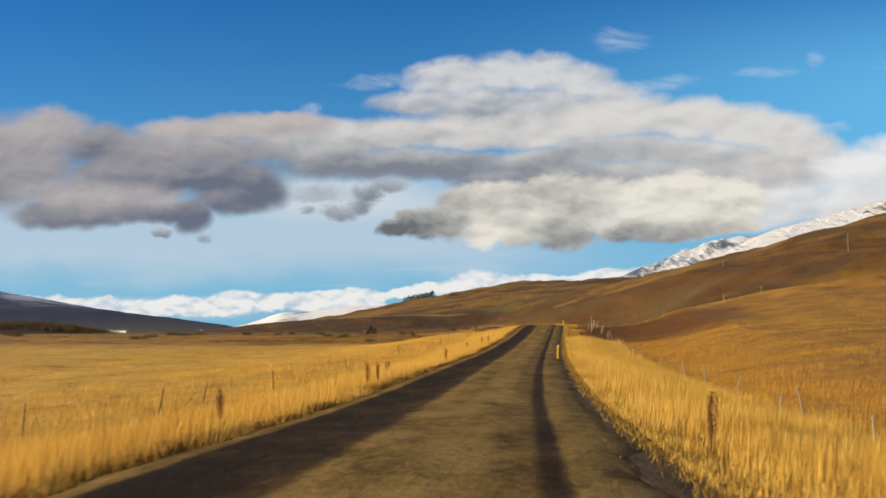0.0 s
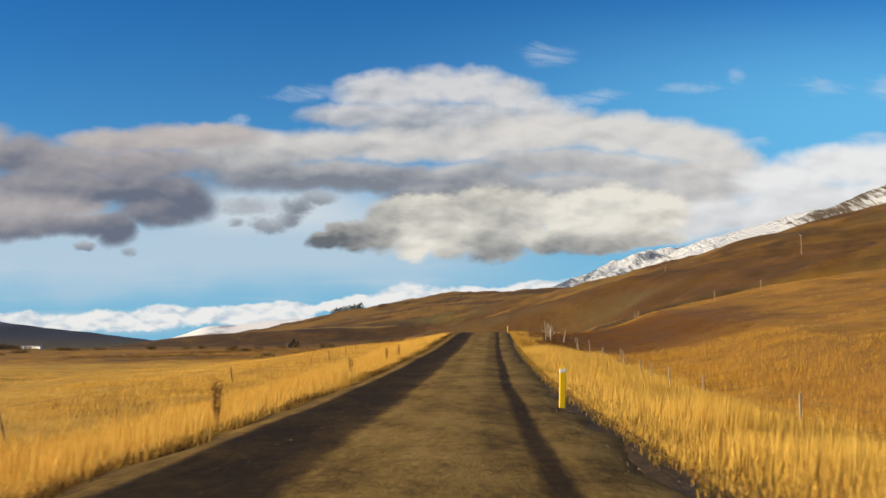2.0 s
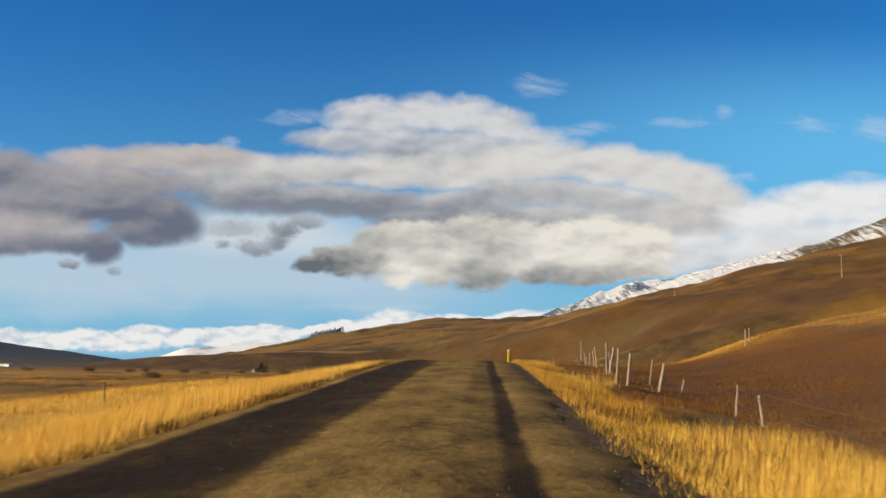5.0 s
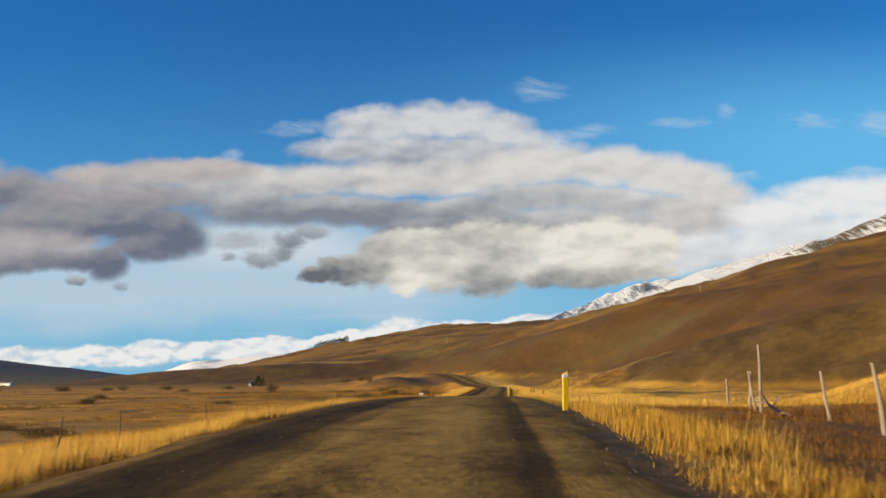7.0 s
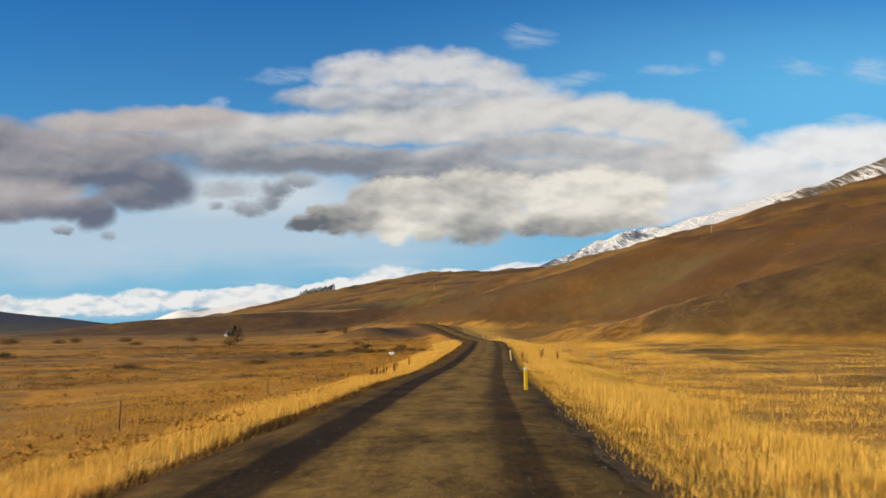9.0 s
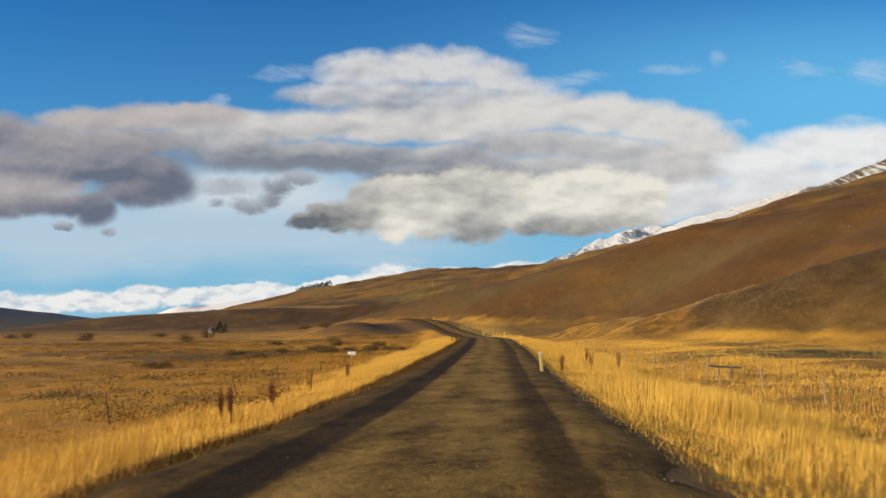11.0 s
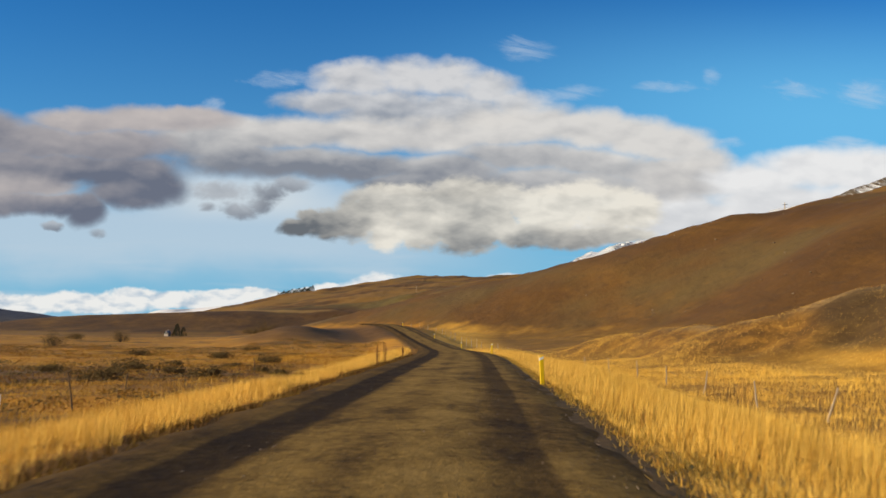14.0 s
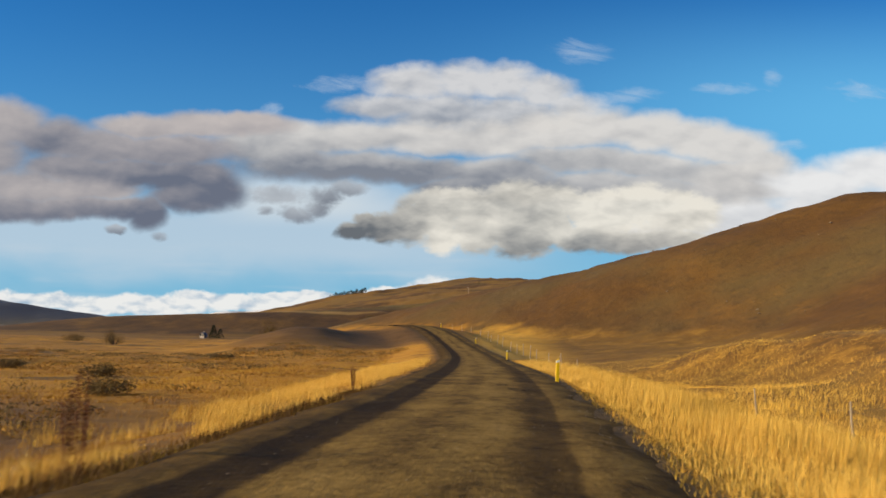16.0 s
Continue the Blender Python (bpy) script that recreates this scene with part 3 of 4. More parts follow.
def fractal(x, y, seed=0, octaves=4):
    return sum(0.5 ** k * value_noise(x * 2.03 ** k + 17.3 * k, y * 2.03 ** k - 9.1 * k, seed + k) for k in range(octaves))


def ease(y, ys, v):
    """A smooth curve through the values v at ys, flat at its turning points."""
    ys, v = np.asarray(ys, float), np.asarray(v, float)
    d = np.diff(v) / np.diff(ys)
    m = np.empty_like(v)
    m[0], m[-1] = d[0], d[-1]
    m[1:-1] = np.where(d[:-1] * d[1:] > 0, 2 * d[:-1] * d[1:] / (d[:-1] + d[1:] + 1e-12), 0)
    y = np.clip(y, ys[0], ys[-1])
    i = np.clip(np.searchsorted(ys, y) - 1, 0, len(ys) - 2)
    h = ys[i + 1] - ys[i]
    u = (y - ys[i]) / h
    return (2 * u**3 - 3 * u**2 + 1) * v[i] + (u**3 - 2 * u**2 + u) * h * m[i] + (-2 * u**3 + 3 * u**2) * v[i + 1] + (u**3 - u**2) * h * m[i + 1]


def step(x, lo, hi):
    t = np.clip((x - lo) / (hi - lo), 0, 1)
    return t * t * (3 - 2 * t)


# ---------------------------------------------------------------- the lie of the land
ROAD_Y = [-120, 0, 30, 60, 100, 159, 209, 254, 303, 351, 401, 430, 450, 470, 490, 505, 520, 560]
ROAD_X = [-0.9, -1.2, -1.4, -1.1, -0.2, 1.6, 3.2, 5.5, 7.9, 9.3, 8.2, 6.3, 4.4, 2.0, -1.5, -6.0, -13.0, -40.0]
ROAD_Z = [0.5, 0.0, -0.46, -0.48, 0.1, 1.70, 0.80, -0.03, -0.18, -0.45, -0.95, -0.65, -0.1, 0.8, 2.0, 2.6, 2.5, 1.0]


def road_x(y):
    return ease(y, ROAD_Y, ROAD_X)


def road_z(y):
    return ease(y, ROAD_Y, ROAD_Z)


# stations up the valley: where the hillside starts, how steep it is, how high it gets
HILL_Y = [-200, 0, 150, 270, 330, 370, 450, 600, 850, 1200, 1700, 2500, 4000]
HILL_FOOT = [70.0, 85.0, 95.0, 108.0, 104.0, 49.8, 53.9, -57.9, -10.2, -287.6, -399.6, -734.3, -1196.8]
HILL_STEEP = [.336, .404, .411, .628, .612, .599, 1.174, .146, .398, .136, .413, .17, .058]
HILL_TOP = [106.1, 105.1, 154.8, 130.9, 150.4, 42.0, 41.5, 40.9, 270.8, 71.7, 87.9, 149.7, 147.4]


SPUR = [(18, 402, 0.0), (27, 398, 0.7), (34, 385, 1.6), (37.6, 361, 3.0), (45, 358, 5.3), (57, 351, 9.4), (75, 345, 14.5), (100, 340, 20), (130, 340, 26)]


def spur(x, y):
    """Height of the spur's sides under its crooked back, and how far off the back runs."""
    high, near = np.full(np.shape(x), -50.0), np.full(np.shape(x), 999.0)
    for (ax, ay, az), (bx, by, bz) in zip(SPUR, SPUR[1:]):
        dx, dy = bx - ax, by - ay
        t = np.clip(((x - ax) * dx + (y - ay) * dy) / (dx * dx + dy * dy), 0, 1)
        d = np.hypot(x - ax - t * dx, y - ay - t * dy)
        high = np.maximum(high, az + t * (bz - az) - 0.52 * (np.sqrt(d * d + 4.0) - 2.0))
        near = np.minimum(near, d)
    return high, near


def land(x, y):
    """Height of the ground, without the road's own surface."""
    foot, k, top = ease(y, HILL_Y, HILL_FOOT), ease(y, HILL_Y, HILL_STEEP), ease(y, HILL_Y, HILL_TOP)
    w = 4 + 0.01 * np.clip(y, 0, 450) + 0.035 * np.clip(y - 450, 0, 1550)
    s = w * np.logaddexp(0, (x - foot) / w)
    z = top * (1 - np.exp(-k * s / top))
    left = step(-x, -4 - 0.12 * np.clip(y - 400, 0, 2000), 14 + 0.35 * np.clip(y - 400, 0, 2000))
    z = z - 1.0 - left * (1.0 + 0.0062 * np.clip(y - 350, 0, 500) + 0.0095 * np.clip(y - 850, 0, 4000) * step(-x, 150, 900))
    # low heath ridge behind the house, mound inside the bend
    z = z + (18.0 - 0.045 * np.clip(-130 - x, 0, 300)) * np.exp(-((x + 212) / 128) ** 4 - ((y - 1000) / 62) ** 2)
    z = z + 8.0 * np.exp(-((x + 970) / 230) ** 4 - ((y - 2420) / 90) ** 2)
    z = z + 22.0 * np.exp(-((x + 1165) / 200) ** 4 - ((y - 2025) / 75) ** 2)
    z = z + 6.5 * np.exp(-((x + 15) / 14) ** 2 - ((y - 474) / 24) ** 2)
    # spur that runs down to the field, and the hollow behind it
    along = (x - 38) * 0.857 + (y - 365) * 0.514
    off = (y - 365) * 0.857 - (x - 38) * 0.514
    z = z - step(along, -12, 6) * (1 - step(along, 70, 120)) * 4.0 * np.exp(-((off - 24) / 13) ** 2)
    back = spur(x, y)[0] + 0.35 * fractal(x / 7, y / 7, 61, 3)
    z = 0.5 * np.logaddexp(z / 0.5, back / 0.5)
    # grassy knoll whose crest crosses the road and climbs away from it
    crest = ease(x, [4, 10, 17, 30, 46, 62, 90, 140, 200], [0, 2.2, 3.7, 6.6, 9.9, 12.0, 14.6, 17, 18])
    top = 163 + 0.22 * np.clip(x, 0, 90)
    z = z + crest * np.clip((y - 30) / (top - 30), 0, 1) ** 1.25 * (1 - step(y, top - 4, top + 52))
    # unevenness: hummocks near, gullies on the slopes
    rise = np.clip(s / 60, 0, 1)
    z = z + 0.22 * fractal(x / 6, y / 6, 3, 3) * step(np.abs(x - road_x(y)), 6, 25) + 0.55 * fractal(x / 16, y / 22, 41, 3) * step(x, 18, 40) * (1 - step(y, 150, 200))
    z = z + rise * (2.2 * fractal(x / 38, y / 38, 5, 4) + 1.2 * (np.abs(fractal(x / 60 + y / 200, y / 25, 8, 3)) - 0.5))
    z = z + 0.012 * np.clip(y - 900, 0, 3000) * 0.6 * fractal(x / 260, y / 260, 11, 4) * (0.2 + 0.8 * step(x, -900, -300))
    # verge: down from the road's edge into the field
    d = x - road_x(y)
    a = np.abs(d)
    near = 1 - step(a, 9.0, np.where(d > 0, 23, 34))
    drop = 1 - 0.97 * np.exp(-((y - 159) / 17) ** 2) * (d > 0)
    verge = road_z(y) - 0.08 - 0.30 * step(a, 2.3, 4.8) * (0.4 + 0.6 * drop) - 0.80 * step(a, 4.0, 10.0) * drop + 0.10 * fractal(x / 2.5, y / 2.5, 21, 3) * step(a, 3, 5)
    inside = step(-y, -560, -500) * near
    return z * (1 - inside) + verge * inside


def graded(stops):
    """Coordinates from stretches (start, end, step)."""
    out = []
    for a, b, n in stops:
        out.append(np.linspace(a, b, n, endpoint=False))
    return np.concatenate(out + [[stops[-1][1]]])


def build_ground():
    xs = graded([(-4200, -900, 34), (-900, -200, 70), (-200, -40, 80), (-40, -9, 62), (-9, 22, 100), (22, 60, 60), (60, 260, 110), (260, 700, 60), (700, 2600, 36)])
    ys = graded([(-300, -20, 20), (-20, 360, 420), (360, 620, 170), (620, 1300, 150), (1300, 2600, 100), (2600, 4700, 40)])
    X, Y = np.meshgrid(xs, ys)
    Z = land(X, Y)
    verts = np.stack([X, Y, Z], -1).reshape(-1, 3)
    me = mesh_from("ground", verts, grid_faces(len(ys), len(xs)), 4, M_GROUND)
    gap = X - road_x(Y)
    # roadside strip that takes the soil colour and its painted shade
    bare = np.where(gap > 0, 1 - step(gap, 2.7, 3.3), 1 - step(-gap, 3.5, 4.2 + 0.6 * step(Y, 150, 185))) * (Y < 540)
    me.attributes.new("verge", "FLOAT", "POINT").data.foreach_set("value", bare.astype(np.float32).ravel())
    high, off = spur(X, Y)
    upon = step(high, -1.2, 0.6)
    south = 1 - step(Y - np.interp(X, [36, 45, 57, 75, 100], [361, 358, 351, 345, 340]), -1.5, 1.0)
    looks = {
        "flank": upon * south * step(X - 0.15 * (Y - 350) + 2 * fractal(X / 6, Y / 6, 62, 2), 35, 40) * step(high, -0.6, 1.0) * (1 - step(X, 80, 110)),
        "nose": upon * (1 - step(X - 0.15 * (Y - 350) + 2 * fractal(X / 6, Y / 6, 62, 2), 35, 40)),
        "track": (1 - step(off, 0.9, 2.4)) * step(X, 30, 36) * (1 - step(X, 44, 52)) * (0.6 + 0.4 * fractal(X / 3, Y / 3, 63, 2)),
    }
    for look_name, values in looks.items():
        me.attributes.new(look_name, "FLOAT", "POINT").data.foreach_set("value", np.clip(values, 0, 1).astype(np.float32).ravel())
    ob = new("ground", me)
    tagged(ob, "golden dry pasture rising to brown heath hillsides", "ground", kind="structure")


def build_road():
    ys = np.arange(-60, 522, 0.5)
    us = np.array([-3.5, -3.2, -2.9, -2.6, -2.2, -1.8, -1.4, -1.0, -0.5, 0.0, 0.5, 0.9, 1.15, 1.4, 1.7, 2.1, 2.5, 2.8])
    U, Y = np.meshgrid(us, ys)
    slope = np.gradient(road_x(ys), ys)[:, None]
    n = np.sqrt(1 + slope**2)
    edge = 0.14 * fractal(Y / 1.8, U * 0, 31, 3) * ((U > 2.3) | (U < -3.1))
    X = road_x(Y) + (U + edge) / n
    Yw = Y - (U + edge) * slope / n
    crown = -0.022 * np.abs(U) - 0.10 * step(U, 2.1, 2.8) - 0.11 * step(-U, 2.9, 3.5) + 0.05 * np.exp(-((U + 2.75) / 0.35) ** 2)
    rut = -0.014 * np.exp(-((U - 1.45) / 0.16) ** 2) - 0.010 * np.exp(-((U + 1.8) / 0.45) ** 2)
    Z = road_z(Y) + 0.03 + crown + rut + 0.012 * fractal(X / 0.9, Yw / 0.9, 33, 3)
    verts = np.stack([X, Yw, Z], -1).reshape(-1, 3)
    me = mesh_from("road", verts, grid_faces(len(ys), len(us)), 4, M_ROAD)
    uv = me.uv_layers.new(name="road")
    loops = grid_faces(len(ys), len(us))
    uv.data.foreach_set("uv", np.stack([U.ravel()[loops], Y.ravel()[loops]], -1).astype(np.float32).ravel())
    tagged(new("road", me), "narrow gravel road with dark damp wheel tracks", "road", kind="structure")


build_ground()
build_road()

# heights on a fine net near the road, for the many small plants
NET_D, NET_Y = np.arange(-48, 48.5, 0.5), np.arange(-2, 446, 0.5)
NET_Z = land(road_x(NET_Y)[:, None] + NET_D[None, :], np.repeat(NET_Y[:, None], len(NET_D), 1))


def near_height(x, y):
    fd, fy = (x - road_x(y) - NET_D[0]) / 0.5, (y - NET_Y[0]) / 0.5
    i, j = np.clip(fy.astype(int), 0, len(NET_Y) - 2), np.clip(fd.astype(int), 0, len(NET_D) - 2)
    a, b = fy - i, fd - j
    return (NET_Z[i, j] * (1 - b) + NET_Z[i, j + 1] * b) * (1 - a) + (NET_Z[i + 1, j] * (1 - b) + NET_Z[i + 1, j + 1] * b) * a


def build_mountain(name, across, rise, depth, mat, label, rough, seed, foot, dist=4600.0, top_cap=None):
    """A far mountain: its crest runs over the slopes 'across' and 'rise' as seen from the road, at about one distance."""
    cy = 120.0
    s = np.linspace(across[0], across[-1], 220)
    crest = ease(s, across, rise) * dist
    t = np.linspace(-1, 0.5, 70)
    S, T = np.meshgrid(s, t)
    Yd = dist + T * depth
    X, Y = S * Yd + 1.5, cy + Yd
    fall = np.where(T < 0, 1 - np.abs(T) ** 1.15, 1 - np.abs(2 * T) ** 1.5)
    H = (crest[None, :] + 1.35 - foot) * fall
    ridge = np.abs(fractal(X / 420, Y / 420, seed, 5))
    Z = foot + H * (1 - rough * 0.75 * ridge * (1 - fall ** 3) - 0.06 * rough * np.abs(fractal(X / 90, Y / 90, seed + 7, 4)))
    Z = Z + rough * 14 * fractal(S * dist / 90, T * depth / 90, seed + 3, 4) * np.clip(fall, 0, 1)
    verts = np.stack([X, Y, Z], -1).reshape(-1, 3)
    tagged(new(name, mesh_from(name, verts, grid_faces(*S.shape), 4, mat)), label, "mountain", kind="structure")


build_mountain("mountain_snowy", [.03, .074, .0975, .12, .143, .177, .205, .233, .255, .30, .36, .45], [.028, .048, .058, .066, .077, .088, .095, .096, .099, .102, .105, .10], 1500, M_PEAK, "peak with streaked fresh snow, its dark rock tinted blue for haze and shade", 0.55, 51, -20)
build_mountain("mountain_slope", [.19, .225, .25, .28, .31, .345, .37, .39, .41], [.075, .094, .103, .110, .119, .128, .133, .131, .12], 900, M_SLOPE, "smooth white snow slope behind the hill", 0.22, 66, 20, 4200.0)
build_mountain("mountain_crag", [.33, .355, .38, .42, .46, .52, .60, .75], [.115, .129, .137, .151, .166, .18, .19, .20], 900, M_CRAG, "brown crag dusted with snow along the crest", 0.35, 63, 20, 4100.0)
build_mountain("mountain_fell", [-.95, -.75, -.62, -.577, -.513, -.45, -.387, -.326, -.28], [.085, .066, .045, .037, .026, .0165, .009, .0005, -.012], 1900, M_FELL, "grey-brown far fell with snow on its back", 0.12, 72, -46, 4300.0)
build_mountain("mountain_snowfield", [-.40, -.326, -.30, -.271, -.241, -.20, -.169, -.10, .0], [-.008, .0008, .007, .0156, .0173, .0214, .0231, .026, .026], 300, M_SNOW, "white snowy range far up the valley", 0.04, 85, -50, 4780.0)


def height(x, y):
    return float(land(np.array([float(x)]), np.array([float(y)]))[0])


# ---------------------------------------------------------------- marker posts


def marker_post(x, y, mat, lean=(0, 0)):
    """Road marker: hollow plastic post, flat front, slanted top with a white reflector band."""
    thing = new("marker_post", None)
    bm = box_bm(0.125, 0.045, 0.90, (0, 0, -0.06), 0.012)
    for v in bm.verts:
        if v.co.z > 0.7:
            v.co.z += 0.45 * v.co.x
    part("body", bm, mat, thing)
    bm = box_bm(0.129, 0.049, 0.09, (0, 0, 0.72), 0.008)
    for v in bm.verts:
        v.co.z += 0.35 * v.co.x
    part("reflector", bm, M_WHITE, thing, "white reflector band")
    thing.matrix_world = pose(x, y, height(x, y), lean[0], lean[1], 4)
    return tagged(thing, "faded yellow plastic road marker post, slightly leaning" if mat is M_OLDYELLOW else "bright yellow plastic road marker post with white reflector", "marker post", "road marker posts")


MARKERS = [(1.25, 59.9, 2), (4.25, 159.2, 1), (5.4, 208.7, 0), (7.8, 254.4, -5), (10.6, 303.4, -3), (11.8, 351.1, 1), (10.7, 401, 2), (7.1, 450, 0), (-0.4, 500, 0)]
for i, (x, y, tip) in enumerate(MARKERS):
    marker_post(x, y, M_OLDYELLOW if i == 3 else M_YELLOW, (0, tip))

# ---------------------------------------------------------------- fences


def stake(x, y, tall, thick, lean, turn, mat, label, group):
    """A rough split stake, tapered and a little crooked."""
    rng = random.Random(int(x * 91 + y * 37))
    bm = bmesh.new()
    z, px, py = -0.15, 0.0, 0.0
    for k in range(4):
        nz = z + (tall + 0.15) / 4
        nx, ny = px + rng.uniform(-0.02, 0.02), py + rng.uniform(-0.02, 0.02)
        r = thick * (1 - 0.09 * k) / 2
        rod(bm, (px, py, z), (nx, ny, nz + 0.01), r, r * 0.93, 7)
        px, py, z = nx, ny, nz
    for v in bm.verts:
        if v.co.z > tall - 0.02:
            v.co.z += v.co.x * 0.6
    ob = part("fence_post", bm, mat)
    ob.matrix_world = pose(x, y, height(x, y), lean[0], lean[1], turn)
    return tagged(ob, label, "fence post", group)


def wire(points, sag, label):
    """A slack wire from post to post, hung on their sides."""
    bm = bmesh.new()
    for a, b in zip(points, points[1:]):
        prev = None
        for k in range(5):
            f = k / 4
            p = (a[0] + (b[0] - a[0]) * f, a[1] + (b[1] - a[1]) * f, a[2] + (b[2] - a[2]) * f - sag * 4 * f * (1 - f))
            if prev:
                rod(bm, prev, p, 0.004, 0.004, 4)
            prev = p
    ob = part("fence_wire", bm, M_STEEL)
    return tagged(ob, label, "fence wire", "fence wires")


rng = random.Random(5)
pale = "weathered grey wooden fence post standing in the grass"
tops = []
y = 17.0
while y < 128:
    x = float(road_x(np.array([y]))[0]) + 9.3 + rng.uniform(-0.25, 0.25) - 0.014 * max(0, y - 60)
    stake(x, y, rng.uniform(0.75, 1.25), rng.uniform(0.07, 0.11), (rng.uniform(-7, 7), rng.uniform(-13, 7)), rng.uniform(0, 90), M_WOOD, pale, "roadside fence posts")
    tops.append((x, y, height(x, y) + 0.85))
    y += rng.choice((3.2, 3.8, 4.6, 5.4, 8.5, 11.0))
wire(tops, 0.06, "slack rusty wire between the grey posts")
wire([(a, b, c - 0.4) for a, b, c in tops], 0.08, "slack rusty wire between the grey posts")

# the broken stretch at the crest: tall thin stakes, thick leaning ones, stumps
crest = "tall bleached wooden stake of a broken fence"
for x, y, tall, thick, lx, ly in (
    (7.0, 135.8, 1.40, .10, 0, -2), (7.5, 136.2, 1.30, .15, 0, -5), (8.9, 137.0, 1.12, .16, 2, -8), (9.4, 141.5, 1.15, .07, 3, -9), (10.2, 138.8, 0.5, .10, 0, -12),
    (7.9, 143.6, 1.45, .11, 0, 1), (8.2, 144.6, 1.25, .17, 0, -9), (9.0, 149.5, 0.95, .06, 0, 3), (8.9, 153.6, 1.15, .10, 0, 4), (9.3, 157.0, 1.0, .08, 6, 7),
    (8.9, 160.2, 1.55, .09, 0, 0), (9.6, 163.0, 1.1, .09, 0, 8), (10.1, 165.2, 1.0, .10, 0, -3), (10.4, 168.5, 1.0, .10, 4, 3), (21.0, 166.0, 1.1, .12, 0, 2), (21.6, 167.0, 1.0, .1, 0, -4), (30.5, 163.0, 1.3, .14, 0, 5), (37, 165, 1.3, .12, 0, -3),
):
    stake(x, y, tall, thick, (lx, ly), 20 * x, M_WOOD, crest, "broken fence posts")
wire([(9.6, 163.0, height(9.6, 163) + 0.9), (10.4, 168.5, height(10.4, 168.5) + 0.8), (21.0, 166.0, height(21, 166) + 0.9), (30.5, 163.0, height(30.5, 163) + 1.0), (37, 165, height(37, 165) + 1.0)], 0.12, "slack rusty wire of the broken fence")


def root_stock(x, y, turn):
    """A washed-out root with forked limbs, lying on the heath."""
    thing = new("driftwood_root", None)
    bm = bmesh.new()
    rod(bm, (-0.12, -0.03, 0.08), (0.52, 0.1, 0.36), 0.09, 0.06, 8)
    part("stock", bm, M_WOOD, thing)
    for p, q, r in (((0.5, 0.1, 0.35), (0.95, 0.2, 0.75), 0.055), ((0.48, 0.1, 0.34), (0.85, -0.25, 0.5), 0.045), ((0.3, 0.05, 0.25), (0.15, 0.4, 0.6), 0.04), ((-0.05, 0, 0.10), (-0.5, -0.15, 0.03), 0.07), ((0, 0, 0.10), (-0.3, 0.3, 0.04), 0.05)):
        bm = bmesh.new()
        m = [(p[j] + q[j]) / 2 + (0.04 if j == 2 else 0.03) for j in range(3)]
        rod(bm, p, m, r, r * 0.7, 7)
        rod(bm, m, q, r * 0.7, r * 0.3, 7)
        part("limb", bm, M_WOOD, thing)
    thing.matrix_world = pose(x, y, height(x, y), 0, 0, turn) @ Matrix.Diagonal((0.62, 0.62, 0.75, 1))
    return tagged(thing, "bleached forked driftwood root lying by the fence", "root", "driftwood roots")


root_stock(9.0, 149.0, 60)
root_stock(8.9, 159.0, 200)

tops = []
for x, y, tall, lx, ly in (
    (17.4, 243, 1.1, 0, 3), (17.6, 250, 1.0, 4, -4), (17.9, 258, 1.1, 0, 5), (17.9, 267.4, 1.25, 0, -12), (17.8, 272, 0.9, 3, -16), (17.9, 276, 1.0, 0, -18), (18.1, 280.5, 1.0, 0, -14), (18.3, 283, 1.1, 0, -8),
    (18.6, 290, 1.0, 0, 4), (18.9, 297, 1.0, 3, 2), (19.2, 304, 1.1, 0, -20), (19.4, 311, 1.0, 0, -5), (19.6, 319, 1.1, 2, -14), (19.8, 327, 1.0, 0, 4), (19.9, 335, 1.05, 0, -6), (19.6, 343, 1.0, 0, 5), (19.3, 352, 1.0, 0, 5),
):
    stake(x, y, tall, 0.09, (lx, ly), 30 * y, M_WOOD, "grey leaning fence post in tall dry grass", "meadow fence posts")
    tops.append((x, y, height(x, y) + 0.75))
wire(tops, 0.1, "slack rusty wire between leaning posts")

bm = bmesh.new()
rod(bm, (-0.9, 0, 0.75), (0.9, 0.1, 0.62), 0.055, 0.05, 7)
rod(bm, (-0.5, -0.1, 0.0), (-0.3, 0.05, 0.72), 0.045, 0.04, 6)
rod(bm, (0.45, 0.1, 0.0), (0.3, 0.0, 0.68), 0.045, 0.04, 6)
rail = part("fallen_rail", bm, M_WOOD)
rail.matrix_world = pose(18.2, 265.0, height(18.2, 265.0), 0, 0, 10)
tagged(rail, "fallen grey fence rail propped on two stakes", "fence rail")

# far stretch below the hill
for k in range(17):
    y = 392 + k * 7.2 + rng.uniform(-1, 1)
    x = float(road_x(np.array([y]))[0]) + 7.6 + rng.uniform(-0.4, 0.4)
    stake(x, y, rng.uniform(1.1, 1.5), 0.11, (rng.uniform(-4, 4), rng.uniform(-12, 6)), 17 * k, M_WOOD, "grey fence post along the foot of the hill", "hill foot fence posts")

tops = []
y = 24.0
while y < 345:
    x = float(road_x(np.array([y]))[0]) - 11.6 + rng.uniform(-0.5, 0.5)
    stake(x, y, rng.uniform(0.7, 1.2), rng.uniform(0.045, 0.075), (rng.uniform(-6, 6), rng.uniform(-14, 14)), rng.uniform(0, 90), M_DARKWOOD, "thin dark wooden fence post in dry grass", "meadow side fence posts")
    tops.append((x, y, height(x, y) + 0.85))
    y += rng.choice((4.0, 6.5, 9.0, 13.0, 19.0, 24.0))
wire(tops, 0.08, "thin dark fence wire over the grass")

# ---------------------------------------------------------------- small sign, poles, house


